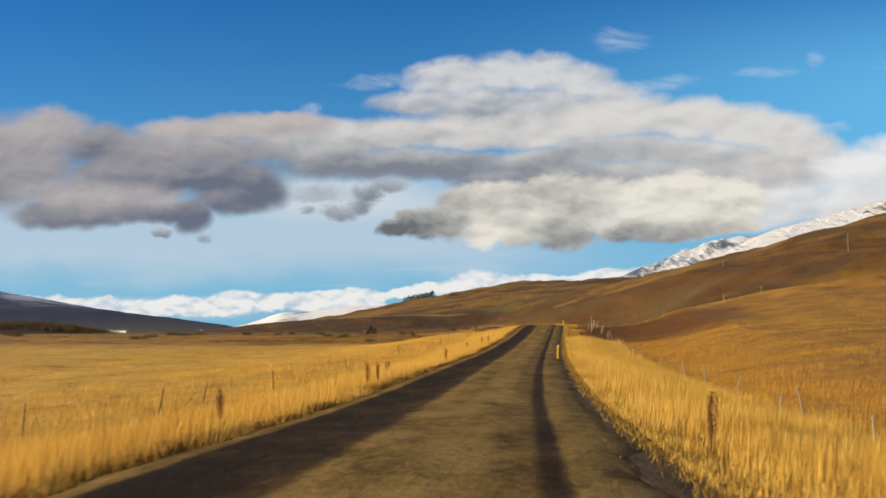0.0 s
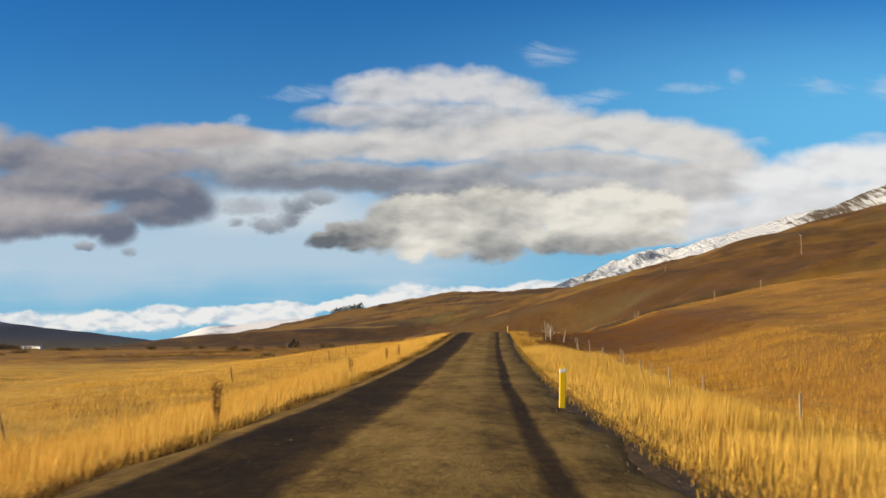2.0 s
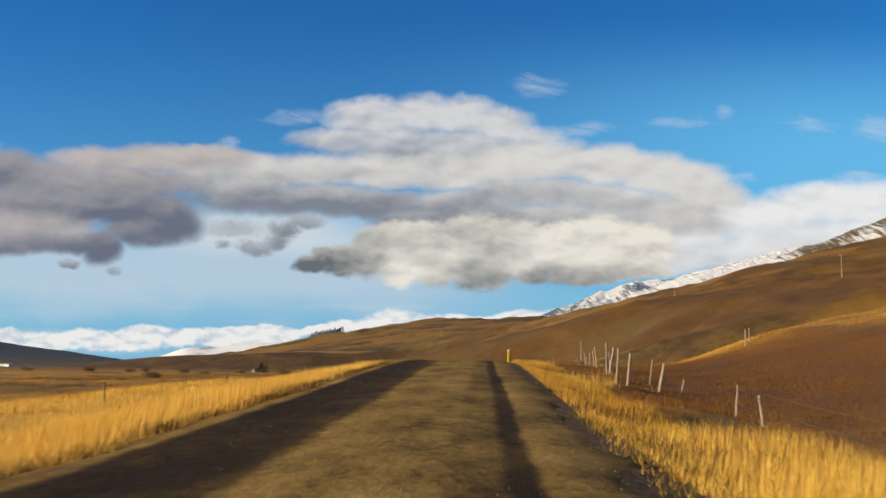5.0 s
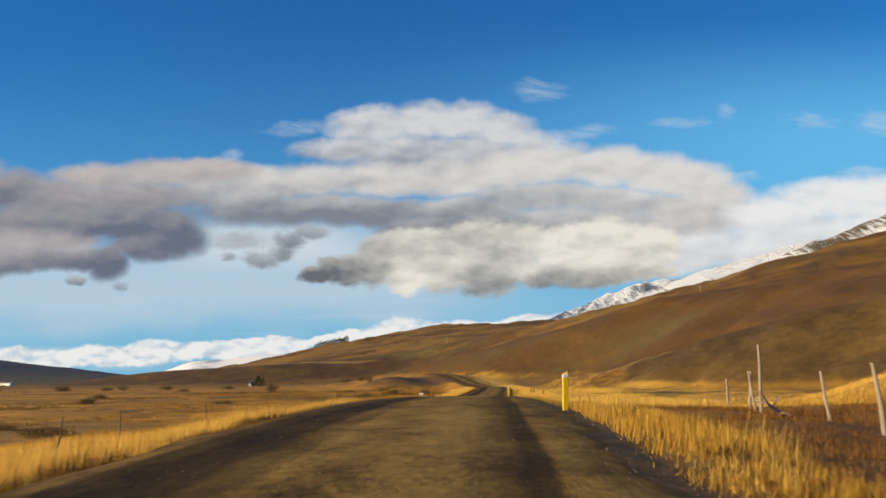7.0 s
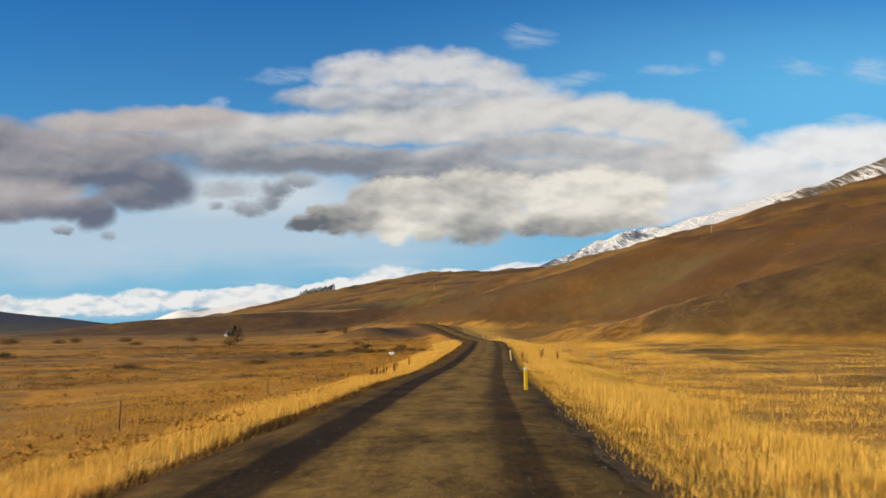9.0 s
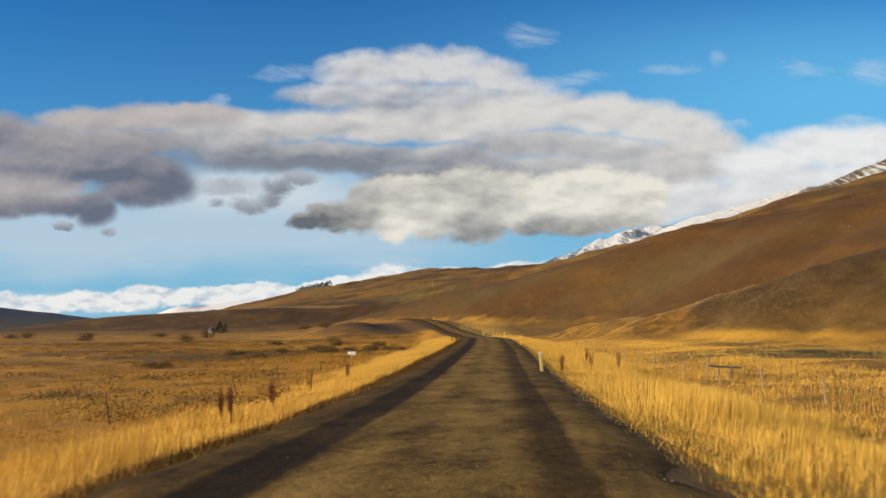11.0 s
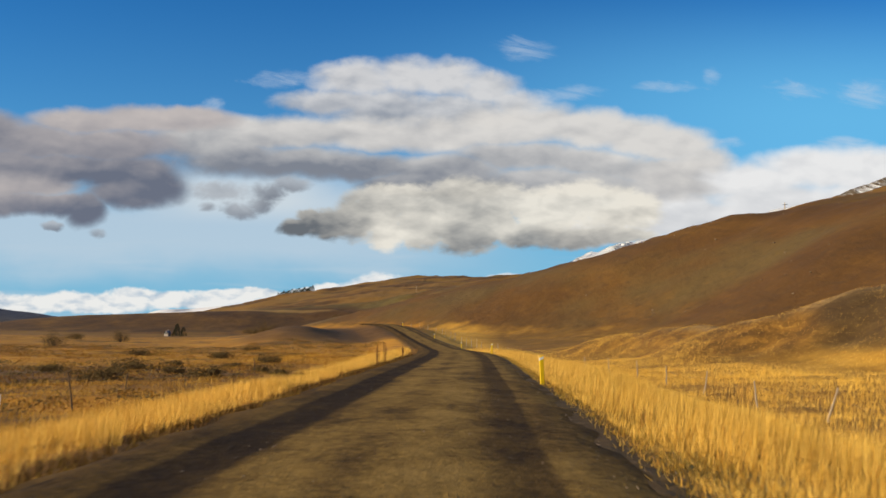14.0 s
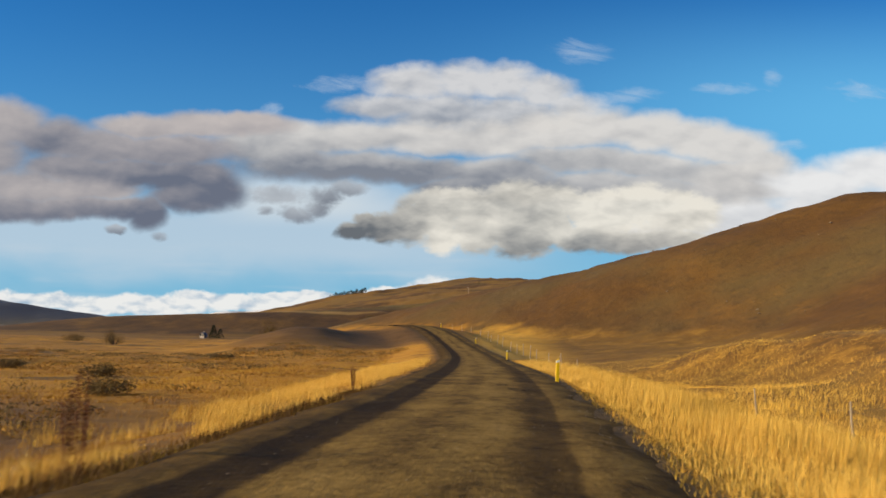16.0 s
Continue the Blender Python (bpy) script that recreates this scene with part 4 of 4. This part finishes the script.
def plate_sign(x, y, top):
    thing = new("plate_sign", None)
    z = height(x, y)
    bm = bmesh.new()
    rod(bm, (0, 0, -0.2), (0, 0, top - z - 0.02), 0.03, 0.03, 8)
    part("pole", bm, M_WHITE, thing)
    for sx in (-0.19, 0.19):
        part("plate", box_bm(0.31, 0.012, 0.28, (sx, -0.036, top - z - 0.27), 0.004), M_WHITE, thing)
    thing.matrix_world = pose(x, y, z, 0, 0, -6)
    tagged(thing, "two small white plates on a thin pole in the meadow", "sign")


plate_sign(-4.6, 301.4, -0.70)


def power_pole(x, y, tall):
    thing = new("power_pole", None)
    bm = bmesh.new()
    rod(bm, (0, 0, -0.3), (0, 0, tall), 0.15, 0.10, 9)
    part("pole", bm, M_WOOD, thing)
    part("crossarm", box_bm(1.7, 0.12, 0.12, (0, -0.1, tall - 0.5), 0.01), M_WOOD, thing)
    for k in (-0.75, 0.0, 0.75):
        bm = bmesh.new()
        rod(bm, (k, -0.1, tall - 0.38), (k, -0.1, tall - 0.18), 0.05, 0.03, 7)
        part("insulator", bm, M_WHITE, thing)
    thing.matrix_world = pose(x, y, height(x, y), 0, 0, 20)
    tagged(thing, "pale wooden power pole with a crossarm on the hillside", "power pole", "power poles")


for x, y, tall_m in ((131.5, 425, 8.0), (99.5, 531, 5.6), (62, 700, 6.5), (28, 880, 7.0), (-10, 1080, 7.0)):
    power_pole(x, y, tall_m)


def house(x, y, turn, sx, sy, wall_h, roof_h, label, wall=None, roof=None):
    """A gabled house: walls, two roof slopes, chimney, windows with frames, a door."""
    wall, roof = wall or M_WHITE, roof or M_ROOF
    thing = new("house", None)
    bm = bmesh.new()
    p = [bm.verts.new(c) for c in ((-sx / 2, -sy / 2, -0.8), (sx / 2, -sy / 2, -0.8), (sx / 2, sy / 2, -0.8), (-sx / 2, sy / 2, -0.8), (-sx / 2, -sy / 2, wall_h), (sx / 2, -sy / 2, wall_h), (sx / 2, sy / 2, wall_h), (-sx / 2, sy / 2, wall_h), (0, -sy / 2, wall_h + roof_h), (0, sy / 2, wall_h + roof_h))]
    for f in ((0, 1, 5, 8, 4), (2, 3, 7, 9, 6), (1, 2, 6, 5), (3, 0, 4, 7), (5, 6, 9, 8), (7, 4, 8, 9)):
        bm.faces.new([p[i] for i in f])
    part("wall", bm, wall, thing)
    for s in (-1, 1):
        bm = bmesh.new()
        over, thick = 0.3, 0.14
        a, b = Vector((s * (sx / 2 + over), 0, wall_h - over * roof_h / (sx / 2))), Vector((0, 0, wall_h + roof_h))
        q = []
        for dz in (0.01, thick):
            for c in (a, b):
                for yy in (-sy / 2 - over, sy / 2 + over):
                    q.append(bm.verts.new((c.x, yy, c.z + dz)))
        for f in ((0, 1, 3, 2), (4, 6, 7, 5), (0, 4, 5, 1), (2, 3, 7, 6), (0, 2, 6, 4), (1, 5, 7, 3)):
            bm.faces.new([q[i] for i in f])
        bmesh.ops.recalc_face_normals(bm, faces=bm.faces)
        part("roof", bm, roof, thing)
    part("chimney", box_bm(0.6, 0.6, 1.1, (0, sy * 0.2, wall_h + roof_h - 0.4), 0.02), wall, thing)
    for k in (-0.25, 0.25):
        w = part("window", box_bm(0.95, 0.06, 1.15, (k * sx, -sy / 2 - 0.01, 1.0), 0.01), M_WHITE, thing)
        part("pane", box_bm(0.8, 0.04, 1.0, (k * sx, -sy / 2 - 0.035, 1.075)), M_GLASS, w)
    part("door", box_bm(0.06, 0.95, 2.05, (sx / 2 + 0.01, 0, 0.05), 0.01), M_DARKWOOD, thing)
    thing.matrix_world = pose(x, y, height(x, y) + 0.1, 0, 0, turn)
    return tagged(thing, label, "house", "houses of the valley")


house(-150.3, 848, -14, 2.6, 3.4, 1.7, 1.3, "small pale gabled house beside a dark tree", M_GREYWALL)
house(-1058, 2400, 70, 11, 46, 4.5, 3.0, "long white farm building in the far valley")
house(-1095, 2420, 70, 9, 14, 5.0, 3.0, "white farmhouse in the far valley")
house(-860, 2440, 30, 9, 14, 4.0, 3.0, "white farmhouse in the far valley")
house(-830, 2395, 60, 7, 12, 3.5, 2.5, "white farmhouse in the far valley")

# ---------------------------------------------------------------- trees, shrubs, dock stalks


def leaf_cloud(name, centres, radius, per, size, mat, seed, squash=0.8):
    """Many small leaves round the given centres, as one mesh."""
    rng = np.random.default_rng(seed)
    c = np.repeat(np.asarray(centres, float), per, axis=0)
    n = len(c)
    d = rng.normal(0, 1, (n, 3))
    d /= np.linalg.norm(d, axis=1)[:, None]
    p = c + d * (radius * rng.uniform(0.4, 1.0, n) ** 0.5)[:, None] * np.array([1, 1, squash])
    a, b = rng.normal(0, 1, (n, 3)), rng.normal(0, 1, (n, 3))
    a *= (size / np.linalg.norm(a, axis=1))[:, None]
    b *= (size * 0.6 / np.linalg.norm(b, axis=1))[:, None]
    v = np.stack([p - a, p + b, p + a], 1).reshape(-1, 3)
    return new(name, mesh_from(name, v, np.arange(n * 3), 3, mat, False))


def conifer(x, y, tall, seed, broad=0.27):
    """A ragged spruce: trunk and tiers of drooping boughs."""
    rng = random.Random(seed)
    thing = new("spruce", None)
    bm = bmesh.new()
    rod(bm, (0, 0, -0.4), (0, 0, tall * 0.95), tall * 0.022, 0.02, 7)
    part("trunk", bm, M_BARK, thing)
    centres = []
    for k in range(26):
        f = 0.06 + 0.9 * k / 25
        r = tall * broad * (1 - f) ** 0.8 * rng.uniform(0.7, 1.15)
        for m in range(6):
            a = rng.uniform(0, math.tau)
            centres.append((math.cos(a) * r * 0.7, math.sin(a) * r * 0.7, f * tall - 0.12 * r))
    crown = leaf_cloud("crown", centres, tall * 0.06, 14, tall * 0.035, M_CONIFER, seed, 0.5)
    crown.parent = thing
    thing.matrix_world = pose(x, y, height(x, y), 0, 0, seed * 40)
    return tagged(thing, "dark ragged spruce tree", "tree", "spruces")


conifer(-145.4, 850, 7.6, 3, 0.62)
conifer(-142.6, 854, 5.6, 4, 0.7)
conifer(-148.5, 858, 4.6, 5, 0.6)
for k in range(20):
    conifer(-270 + k * 3.0 + (k % 3) * 0.8, 1975 + (k * 7) % 17, 9 + (k * 5) % 4 + 0.25 * k, 20 + k, 0.85)

# a dark plantation across the valley
rng2 = np.random.default_rng(77)
wood_x, wood_y = rng2.uniform(-1330, -905, 1200), rng2.uniform(1960, 2090, 1200)
wood_h = rng2.uniform(2, 7, 1200) * (1 - step(wood_x, -985, -905) * 0.75)
cones = np.stack([wood_x, wood_y, land(wood_x, wood_y) + wood_h * rng2.uniform(0.15, 1.0, 1200)], -1)
wood = leaf_cloud("plantation", cones, 5.0, 30, 1.6, M_SHRUB, 78, 1.3)
tagged(wood, "dark brown leafless scrub wood on the far valley side", "wood", kind="stuff")


def shrub(x, y, wide, tall, seed, label):
    """Low twiggy willow scrub: bare twigs below, small leaves in an uneven dome."""
    rng = random.Random(seed)
    thing = new("shrub", None)
    bm = bmesh.new()
    centres = []
    for k in range(16):
        a, r = rng.uniform(0, math.tau), rng.uniform(0.1, 1) ** 0.7 * wide / 2
        top = (math.cos(a) * r, math.sin(a) * r, tall * rng.uniform(0.5, 1.0) * (1 - 0.55 * (2 * r / wide) ** 2))
        rod(bm, (top[0] * 0.2, top[1] * 0.2, -0.1), top, 0.02 * max(tall, 0.6), 0.006, 5)
        centres.append((top[0] * 0.95, top[1] * 0.95, top[2] * 0.85))
        centres.append((top[0] * 0.7, top[1] * 0.7, top[2] * 0.5))
    part("branching", bm, M_BARK, thing)
    crown = leaf_cloud("foliage", centres, 0.17 * wide, 60, 0.035 + 0.016 * wide, M_SHRUB, seed, 0.6 * min(1.0, 1.6 * tall / wide) + 0.30)
    crown.parent = thing
    thing.matrix_world = pose(x, y, height(x, y), 0, 0, seed * 33)
    return tagged(thing, label, "shrub", "meadow shrubs")


big_bush = "rounded dark willow bush in the dry meadow"
low_bush = "low dark dwarf willow scrub in the meadow"
for i, (x, y, w, h) in enumerate(((-30.4, 487, 5.2, 3.5), (-71.4, 520, 6.0, 3.7), (-56, 437, 4.6, 3.2), (-40, 560, 6, 2.2), (-24, 585, 5, 2), (-95, 480, 5, 1.6), (-139, 545, 7, 2.6), (-151, 560, 6, 2.2), (-167, 552, 8, 2.8), (-128, 570, 8, 2.4), (-175, 575, 6, 2.4), (-191, 540, 6, 1.8), (-100, 566, 7, 2.2), (-49, 575, 6, 2.2), (-185, 330, 9, 2.4))):
    shrub(x, y, w, h, 40 + i, big_bush)
for i, (x, y, w, h) in enumerate(((-5.9, 353, 2.4, 0.9), (-4.9, 328, 2.2, 0.75), (-9.6, 325, 2.6, 0.8), (-13, 340, 3.0, 0.8), (-16, 318, 2.4, 0.6), (-22, 333, 3.0, 0.7), (-8, 333, 1.6, 0.5), (-3.5, 336, 1.3, 0.4), (-1.5, 331, 1.1, 0.35), (-6.5, 341, 1.5, 0.45), (0.2, 327.5, 0.9, 0.3), (-11, 330, 1.5, 0.45), (-17, 337, 1.8, 0.5), (-12, 347, 1.8, 0.5), (-30, 212, 4.0, 0.9), (-38, 222, 3.5, 0.8), (-22, 300, 3.2, 0.8), (-35, 290, 3.5, 0.8), (-14, 372, 3.0, 0.8), (-26, 385, 3.4, 0.9), (-60, 300, 4.5, 1.0), (-75, 345, 5, 1.1), (-20, 420, 3.2, 0.9), (-110, 260, 6, 1.2), (-130, 320, 6, 1.2), (-160, 420, 7, 1.6), (-140, 380, 6, 1.4), (-180, 470, 8, 1.8), (-200, 520, 8, 1.8))):
    shrub(x, y, w, h, 60 + i, low_bush)


def hummocks(n, x0, x1, y0, y1, wide, mat, seed, level, label):
    """Low heather hummocks gathered in drifts over the meadow, as one sheet of small sprigs."""
    rng = np.random.default_rng(seed)
    x, y = rng.uniform(x0, x1, n), rng.uniform(y0, y1, n)
    keep = (fractal(x / 16, y / 9, seed, 4) > level) & (x - road_x(y) < -5.5)
    x, y = x[keep], y[keep]
    ob = leaf_cloud("heather_hummocks", np.stack([x, y, land(x, y) + 0.05], -1), wide, 46, 0.10, mat, seed, 0.34)
    tagged(ob, label, "heather", kind="stuff")


hummocks(5200, -75, -2, 190, 450, 0.8, M_SHRUB, 81, 0.22, "dark olive dwarf scrub in drifts over the meadow")
hummocks(5200, -75, -2, 180, 450, 0.7, M_REED, 82, 0.12, "rusty brown heather hummocks in the meadow")
hummocks(2600, -210, -60, 280, 640, 1.6, M_SHRUB, 83, 0.25, "dark scrub drifts across the far meadow")


def dock(x, y, tall, seed):
    """Dead dock: a few upright stalks crowded with rusty seed."""
    rng = random.Random(seed)
    thing = new("dock_plant", None)
    for k in range(5):
        a, r = rng.uniform(0, math.tau), rng.uniform(0.02, 0.12)
        h = tall * rng.uniform(0.7, 1.0)
        foot, top = (math.cos(a) * r * 0.3, math.sin(a) * r * 0.3, -0.05), (math.cos(a) * r, math.sin(a) * r, h)
        bm = bmesh.new()
        rod(bm, foot, top, 0.008, 0.004, 5)
        stalk = part("stalk", bm, M_DOCK, thing)
        centres = [[foot[j] + (top[j] - foot[j]) * (0.45 + 0.55 * m / 8) for j in range(3)] for m in range(9)]
        head = leaf_cloud("seed_head", centres, 0.045, 20, 0.019, M_DOCK, seed * 7 + k, 1.4)
        head.parent = stalk
        tagged(head, kind="stuff")
    thing.matrix_world = pose(x, y, height(x, y), 0, 0, seed * 50)
    return tagged(thing, "dead dock plant with rusty brown seed heads", "dock plant", "dock plants")


DOCKS = [
    (2.5, 14.6, 1.1), (-6.3, 36, 1.1), (-6.1, 37.2, 1.0), (-7.4, 48, .9), (-6.6, 20, 1.0), (-5.4, 58, .9), (-5.0, 101, 1.0), (-5.6, 99, .9), (-6.0, 84, .9), (-1.4, 239, 1.0), (-1.9, 240.2, .9), (-0.9, 242, .9), (-1.3, 252, .9), (-0.6, 259, .9),
    (-1.7, 246, .9), (-2.6, 244, 1.0), (4.8, 325.5, 1.2), (4.4, 326.1, 1.1), (5.1, 345, .9), (12.6, 264, 1.0), (11.8, 270, 1.0), (10.9, 262, .9), (8.8, 256, .8),
]
for i, (x, y, h) in enumerate(DOCKS):
    dock(x, y, h, 300 + i)

# ---------------------------------------------------------------- stones, puddle, hillside rocks


def stones(name, xs, ys, zs, sizes, mat, seed, label, category):
    """Loose stones as one sheet of small angular lumps."""
    rng = np.random.default_rng(seed)
    base = np.array([(1, 0, 0), (-1, 0, 0), (0, 1, 0), (0, -1, 0), (0, 0, 0.8), (0, 0, -0.6)], float)
    tri = np.array([0, 2, 4, 2, 1, 4, 1, 3, 4, 3, 0, 4, 2, 0, 5, 1, 2, 5, 3, 1, 5, 0, 3, 5])
    n = len(xs)
    v = base[None] * sizes[:, None, None] * rng.uniform(0.6, 1.3, (n, 6, 3))
    a = rng.uniform(0, math.tau, n)
    r = np.stack([v[..., 0] * np.cos(a)[:, None] - v[..., 1] * np.sin(a)[:, None], v[..., 0] * np.sin(a)[:, None] + v[..., 1] * np.cos(a)[:, None], v[..., 2]], -1)
    r += np.stack([xs, ys, zs], -1)[:, None]
    f = (tri[None] + 6 * np.arange(n)[:, None]).ravel()
    tagged(new(name, mesh_from(name, r.reshape(-1, 3), f, 3, mat, False)), label, category, kind="stuff")


g1 = np.random.default_rng(9)
n = 12000
y = g1.uniform(2, 345, n)
side = np.where(g1.uniform(0, 1, n) < 0.5, -1, 1)
u = np.where(g1.uniform(0, 1, n) < 0.8, side * g1.normal(2.75, 0.42, n), g1.uniform(-2.4, 2.4, n))
x = road_x(y) + u
z = np.where(np.abs(u) < 2.6, road_z(y) + 0.03 - 0.022 * np.abs(u) - 0.14 * step(np.abs(u), 2.1, 2.8), near_height(x, y))
stones("gravel_stones", x, y, z, g1.uniform(0.006, 0.022, n) * np.where(np.abs(u) < 2.3, 0.7, 1.2), M_STONE, 10, "loose grey stones along the edges of the gravel road", "gravel")

n = 70
x, y = g1.uniform(40, 130, n), g1.uniform(400, 560, n)
stones("hill_rocks", x, y, land(x, y) + 0.1, g1.uniform(0.08, 0.30, n), M_STONE, 12, "pale rocks scattered on the brown hillside", "rocks")

M_WATER = material("puddle_water", lambda g, b: g.put(b.inputs["Base Color"], (0.05, 0.04, 0.03, 1)), 0.03)
bm = bmesh.new()
ring = [bm.verts.new((0.13 * math.cos(a) * (1 + 0.25 * math.sin(3 * a + 1)), 0.15 * math.sin(a) * (1 + 0.2 * math.sin(2 * a)), 0)) for a in [k * math.tau / 22 for k in range(22)]]
bm.faces.new(ring)
puddle = part("puddle", bm, M_WATER)
puddle.matrix_world = pose(8.52, 304.4, float(road_z(np.array([304.4]))[0]) + 0.024, 0, 0, 0)
tagged(puddle, "small muddy puddle reflecting the sky", "puddle", kind="structure")

# ---------------------------------------------------------------- grass


def blades(name, xs, ys, height_m, width, mat, lean, seed, label):
    """One sheet of single grass blades, each a leaning spike."""
    rng = np.random.default_rng(seed)
    n = len(xs)
    z = near_height(xs, ys) - 0.03
    h = height_m * rng.uniform(0.55, 1.15, n)
    a = rng.uniform(0, math.tau, n)
    la = rng.uniform(0, math.tau, n)
    l = h * np.minimum(np.abs(rng.normal(0, lean, n)), 0.85)
    w = width * rng.uniform(0.6, 1.4, n)
    dx, dy = np.cos(a) * w / 2, np.sin(a) * w / 2
    tipx, tipy = xs + np.cos(la) * l + 0.10 * h, ys + np.sin(la) * l
    v = np.empty((n, 3, 3), np.float32)
    v[:, 0] = np.stack([xs - dx, ys - dy, z], -1)
    v[:, 1] = np.stack([xs + dx, ys + dy, z], -1)
    v[:, 2] = np.stack([tipx, tipy, z + np.sqrt(np.maximum(h**2 - l**2, 0.01))], -1)
    ob = new(name, mesh_from(name, v.reshape(-1, 3), np.arange(n * 3), 3, mat, False))
    return tagged(ob, label, "grass", kind="stuff")


def scatter(n, d0, d1, y0, y1, seed, clump=0.5, scale=1.3, bias=1.0, heath=True):
    """Places at d0..d1 from the road's middle, gathered in clumps; none on the sunken heath."""
    rng = np.random.default_rng(seed)
    y = rng.uniform(y0, y1, n)
    d = d0 + (d1 - d0) * rng.uniform(0, 1, n) ** bias
    x = road_x(y) + d
    keep = 0.5 + 0.5 * fractal(x / scale, y / scale, seed, 2) > clump * rng.uniform(0, 1, n)
    x, y, d = x[keep], y[keep], d[keep]
    if heath:
        keep = np.ones(len(x), bool)
        k = np.flatnonzero((d > 0) & (y > 110) & (y < 168))
        a, b, e = x[k], y[k], d[k]
        hollow = (e < 22 + 4 * fractal(a / 5, b / 5, 12, 2)) & (b > 116) & (b < 168 - 0.15 * e) & (e + 1.6 * fractal(a / 2.2, b / 2.2, 4, 3) > 3.9)
        thin = (b > 116 + 3 * fractal(a / 3, b / 3, 13, 2)) & (b < 161) & (rng.uniform(0, 1, len(k)) < 0.85)
        keep[k] = ~(hollow | thin)
        k = np.flatnonzero((d < -3) & (y > 319) & (y < 352))
        a, b, e = x[k], y[k], d[k]
        keep[k] = ~((e < -4.6 + 0.8 * fractal(a / 3, b / 3, 6, 2)) & (fractal(a / 2.0, b / 2.0, 14, 3) < 0.45))
        x, y = x[keep], y[keep]
    return x, y


def tall(x, y, seed):
    """How tall the grass stands in a spot."""
    return 0.78 + 0.42 * fractal(x / 3.5, y / 3.5, seed, 2)


def stand(x, y):
    """The verge grass is tallest before the crest of the knoll, and lower in the meadows behind it."""
    right = x > road_x(y)
    return np.where(right, 1 - 0.22 * step(y, 150, 178) + 0.20 * step(y, 225, 250), 1 - 0.28 * step(y, 60, 150))


for side, seed in ((1, 101), (-1, 202)):
    start = 3.05 if side > 0 else 3.6
    x, y = scatter(640000, side * start, side * 9.5, 2, 400, seed, 0.55, 1.2, 1.2)
    open_ground = (x < road_x(y)) & (road_x(y) - x < 3.6 + (0.75 + 0.3 * fractal(x / 1.5, y / 1.5, 71, 2)) * step(y, 150, 185))
    x, y = x[~open_ground], y[~open_ground]
    blades("verge_grass", x, y, 0.66 * stand(x, y) * tall(x, y, seed) * (0.30 + 0.70 * step(np.abs(x - road_x(y)), start, start + (1.7 if side > 0 else 0.8))), 0.0088, M_GRASS, 0.19, seed, "tall golden dry grass along the gravel road")
    x, y = scatter(280000, side * 5.0, side * 22.0, 5, 400, seed + 5, 0.6, 2.4, 1.3)
    pale_part = (y < 175) if side < 0 else (y > 172)
    for chosen, look_of in ((pale_part, M_PALE), (~pale_part, M_FIELD)):
        blades("meadow_grass", x[chosen], y[chosen], 0.46 * stand(x[chosen], y[chosen]) * tall(x[chosen], y[chosen], seed), 0.012, look_of, 0.32, seed + 5, "knee-high pale golden grass of the meadow" if look_of is M_PALE else "knee-high brownish golden grass of the meadow")
    x, y = scatter(330000, side * 9.0, side * 46.0, 5, 420, seed + 1, 0.5, 3.5, 1.4)
    pale_part = (y < 175) if side < 0 else (y > 172)
    for chosen, look_of in ((pale_part, M_PALE), (~pale_part, M_FIELD)):
        blades("field_grass", x[chosen], y[chosen], 0.30 * tall(x[chosen], y[chosen], seed), 0.016, look_of, 0.45, seed + 1, "pale golden tussock grass of the pasture" if look_of is M_PALE else "rusty golden tussock grass of the pasture")
    x, y = scatter(60000, side * 3.4, side * 16.0, 5, 400, seed + 2, 1.6, 4.0, 1.0)
    blades("brown_grass", x, y, 0.62 * stand(x, y) * tall(x, y, seed), 0.018, M_REED, 0.22, seed + 2, "reddish brown dead stalks among the grass")
    x, y = scatter(60000, side * (2.6 if side > 0 else 3.3), side * (4.1 if side > 0 else 4.4), 2, 345, seed + 3, 1.1, 0.8, 1.0)
    blades("verge_herbs", x, y, 0.15, 0.025, M_GREEN, 0.7, seed + 3, "low dull green herbs at the road's edge")
# dark blades added as the shade at the foot of the left verge grass
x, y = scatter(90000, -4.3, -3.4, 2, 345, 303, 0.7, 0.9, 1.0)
blades("verge_shade_blades", x, y, 0.24 * (1 + 0.5 * fractal(x / 1.2, y / 1.2, 8, 2)), 0.016, M_SHADE_BLADES, 0.35, 304, "short withered blades, coloured dark as the shade at the foot of the verge grass")
x, y = scatter(90000, 2.75, 4.3, 2, 400, 321, 0.5, 0.9, 1.0)
blades("verge_turf", x, y, 0.15 * tall(x, y, 9), 0.014, M_FIELD, 0.6, 322, "short trodden golden turf at the road's edge")
x, y = scatter(26000, 2.8, 4.8, 114, 162, 311, 0.6, 1.0, 1.0, False)
blades("rusty_grass", x, y, 0.32 * tall(x, y, 5), 0.011, M_FIELD, 0.3, 312, "short golden grass fringing the hollow")
x, y = scatter(130000, 3.4, 22.0, 116, 169, 55, 0.7, 1.5, 1.2, False)
blades("heath_grass", x, y, 0.17 * (1 + 0.6 * fractal(x / 2, y / 2, 9, 2)), 0.016, M_HEATH, 0.5, 56, "short reddish brown heath grass in the hollow")
x, y = scatter(80000, -26.0, -4.4, 316, 356, 57, 0.8, 1.2, 1.0, False)
blades("moor_grass", x, y, 0.16 * (1 + 0.6 * fractal(x / 2, y / 2, 19, 2)), 0.016, M_REED, 0.6, 58, "short rusty heath and moss beside the road")
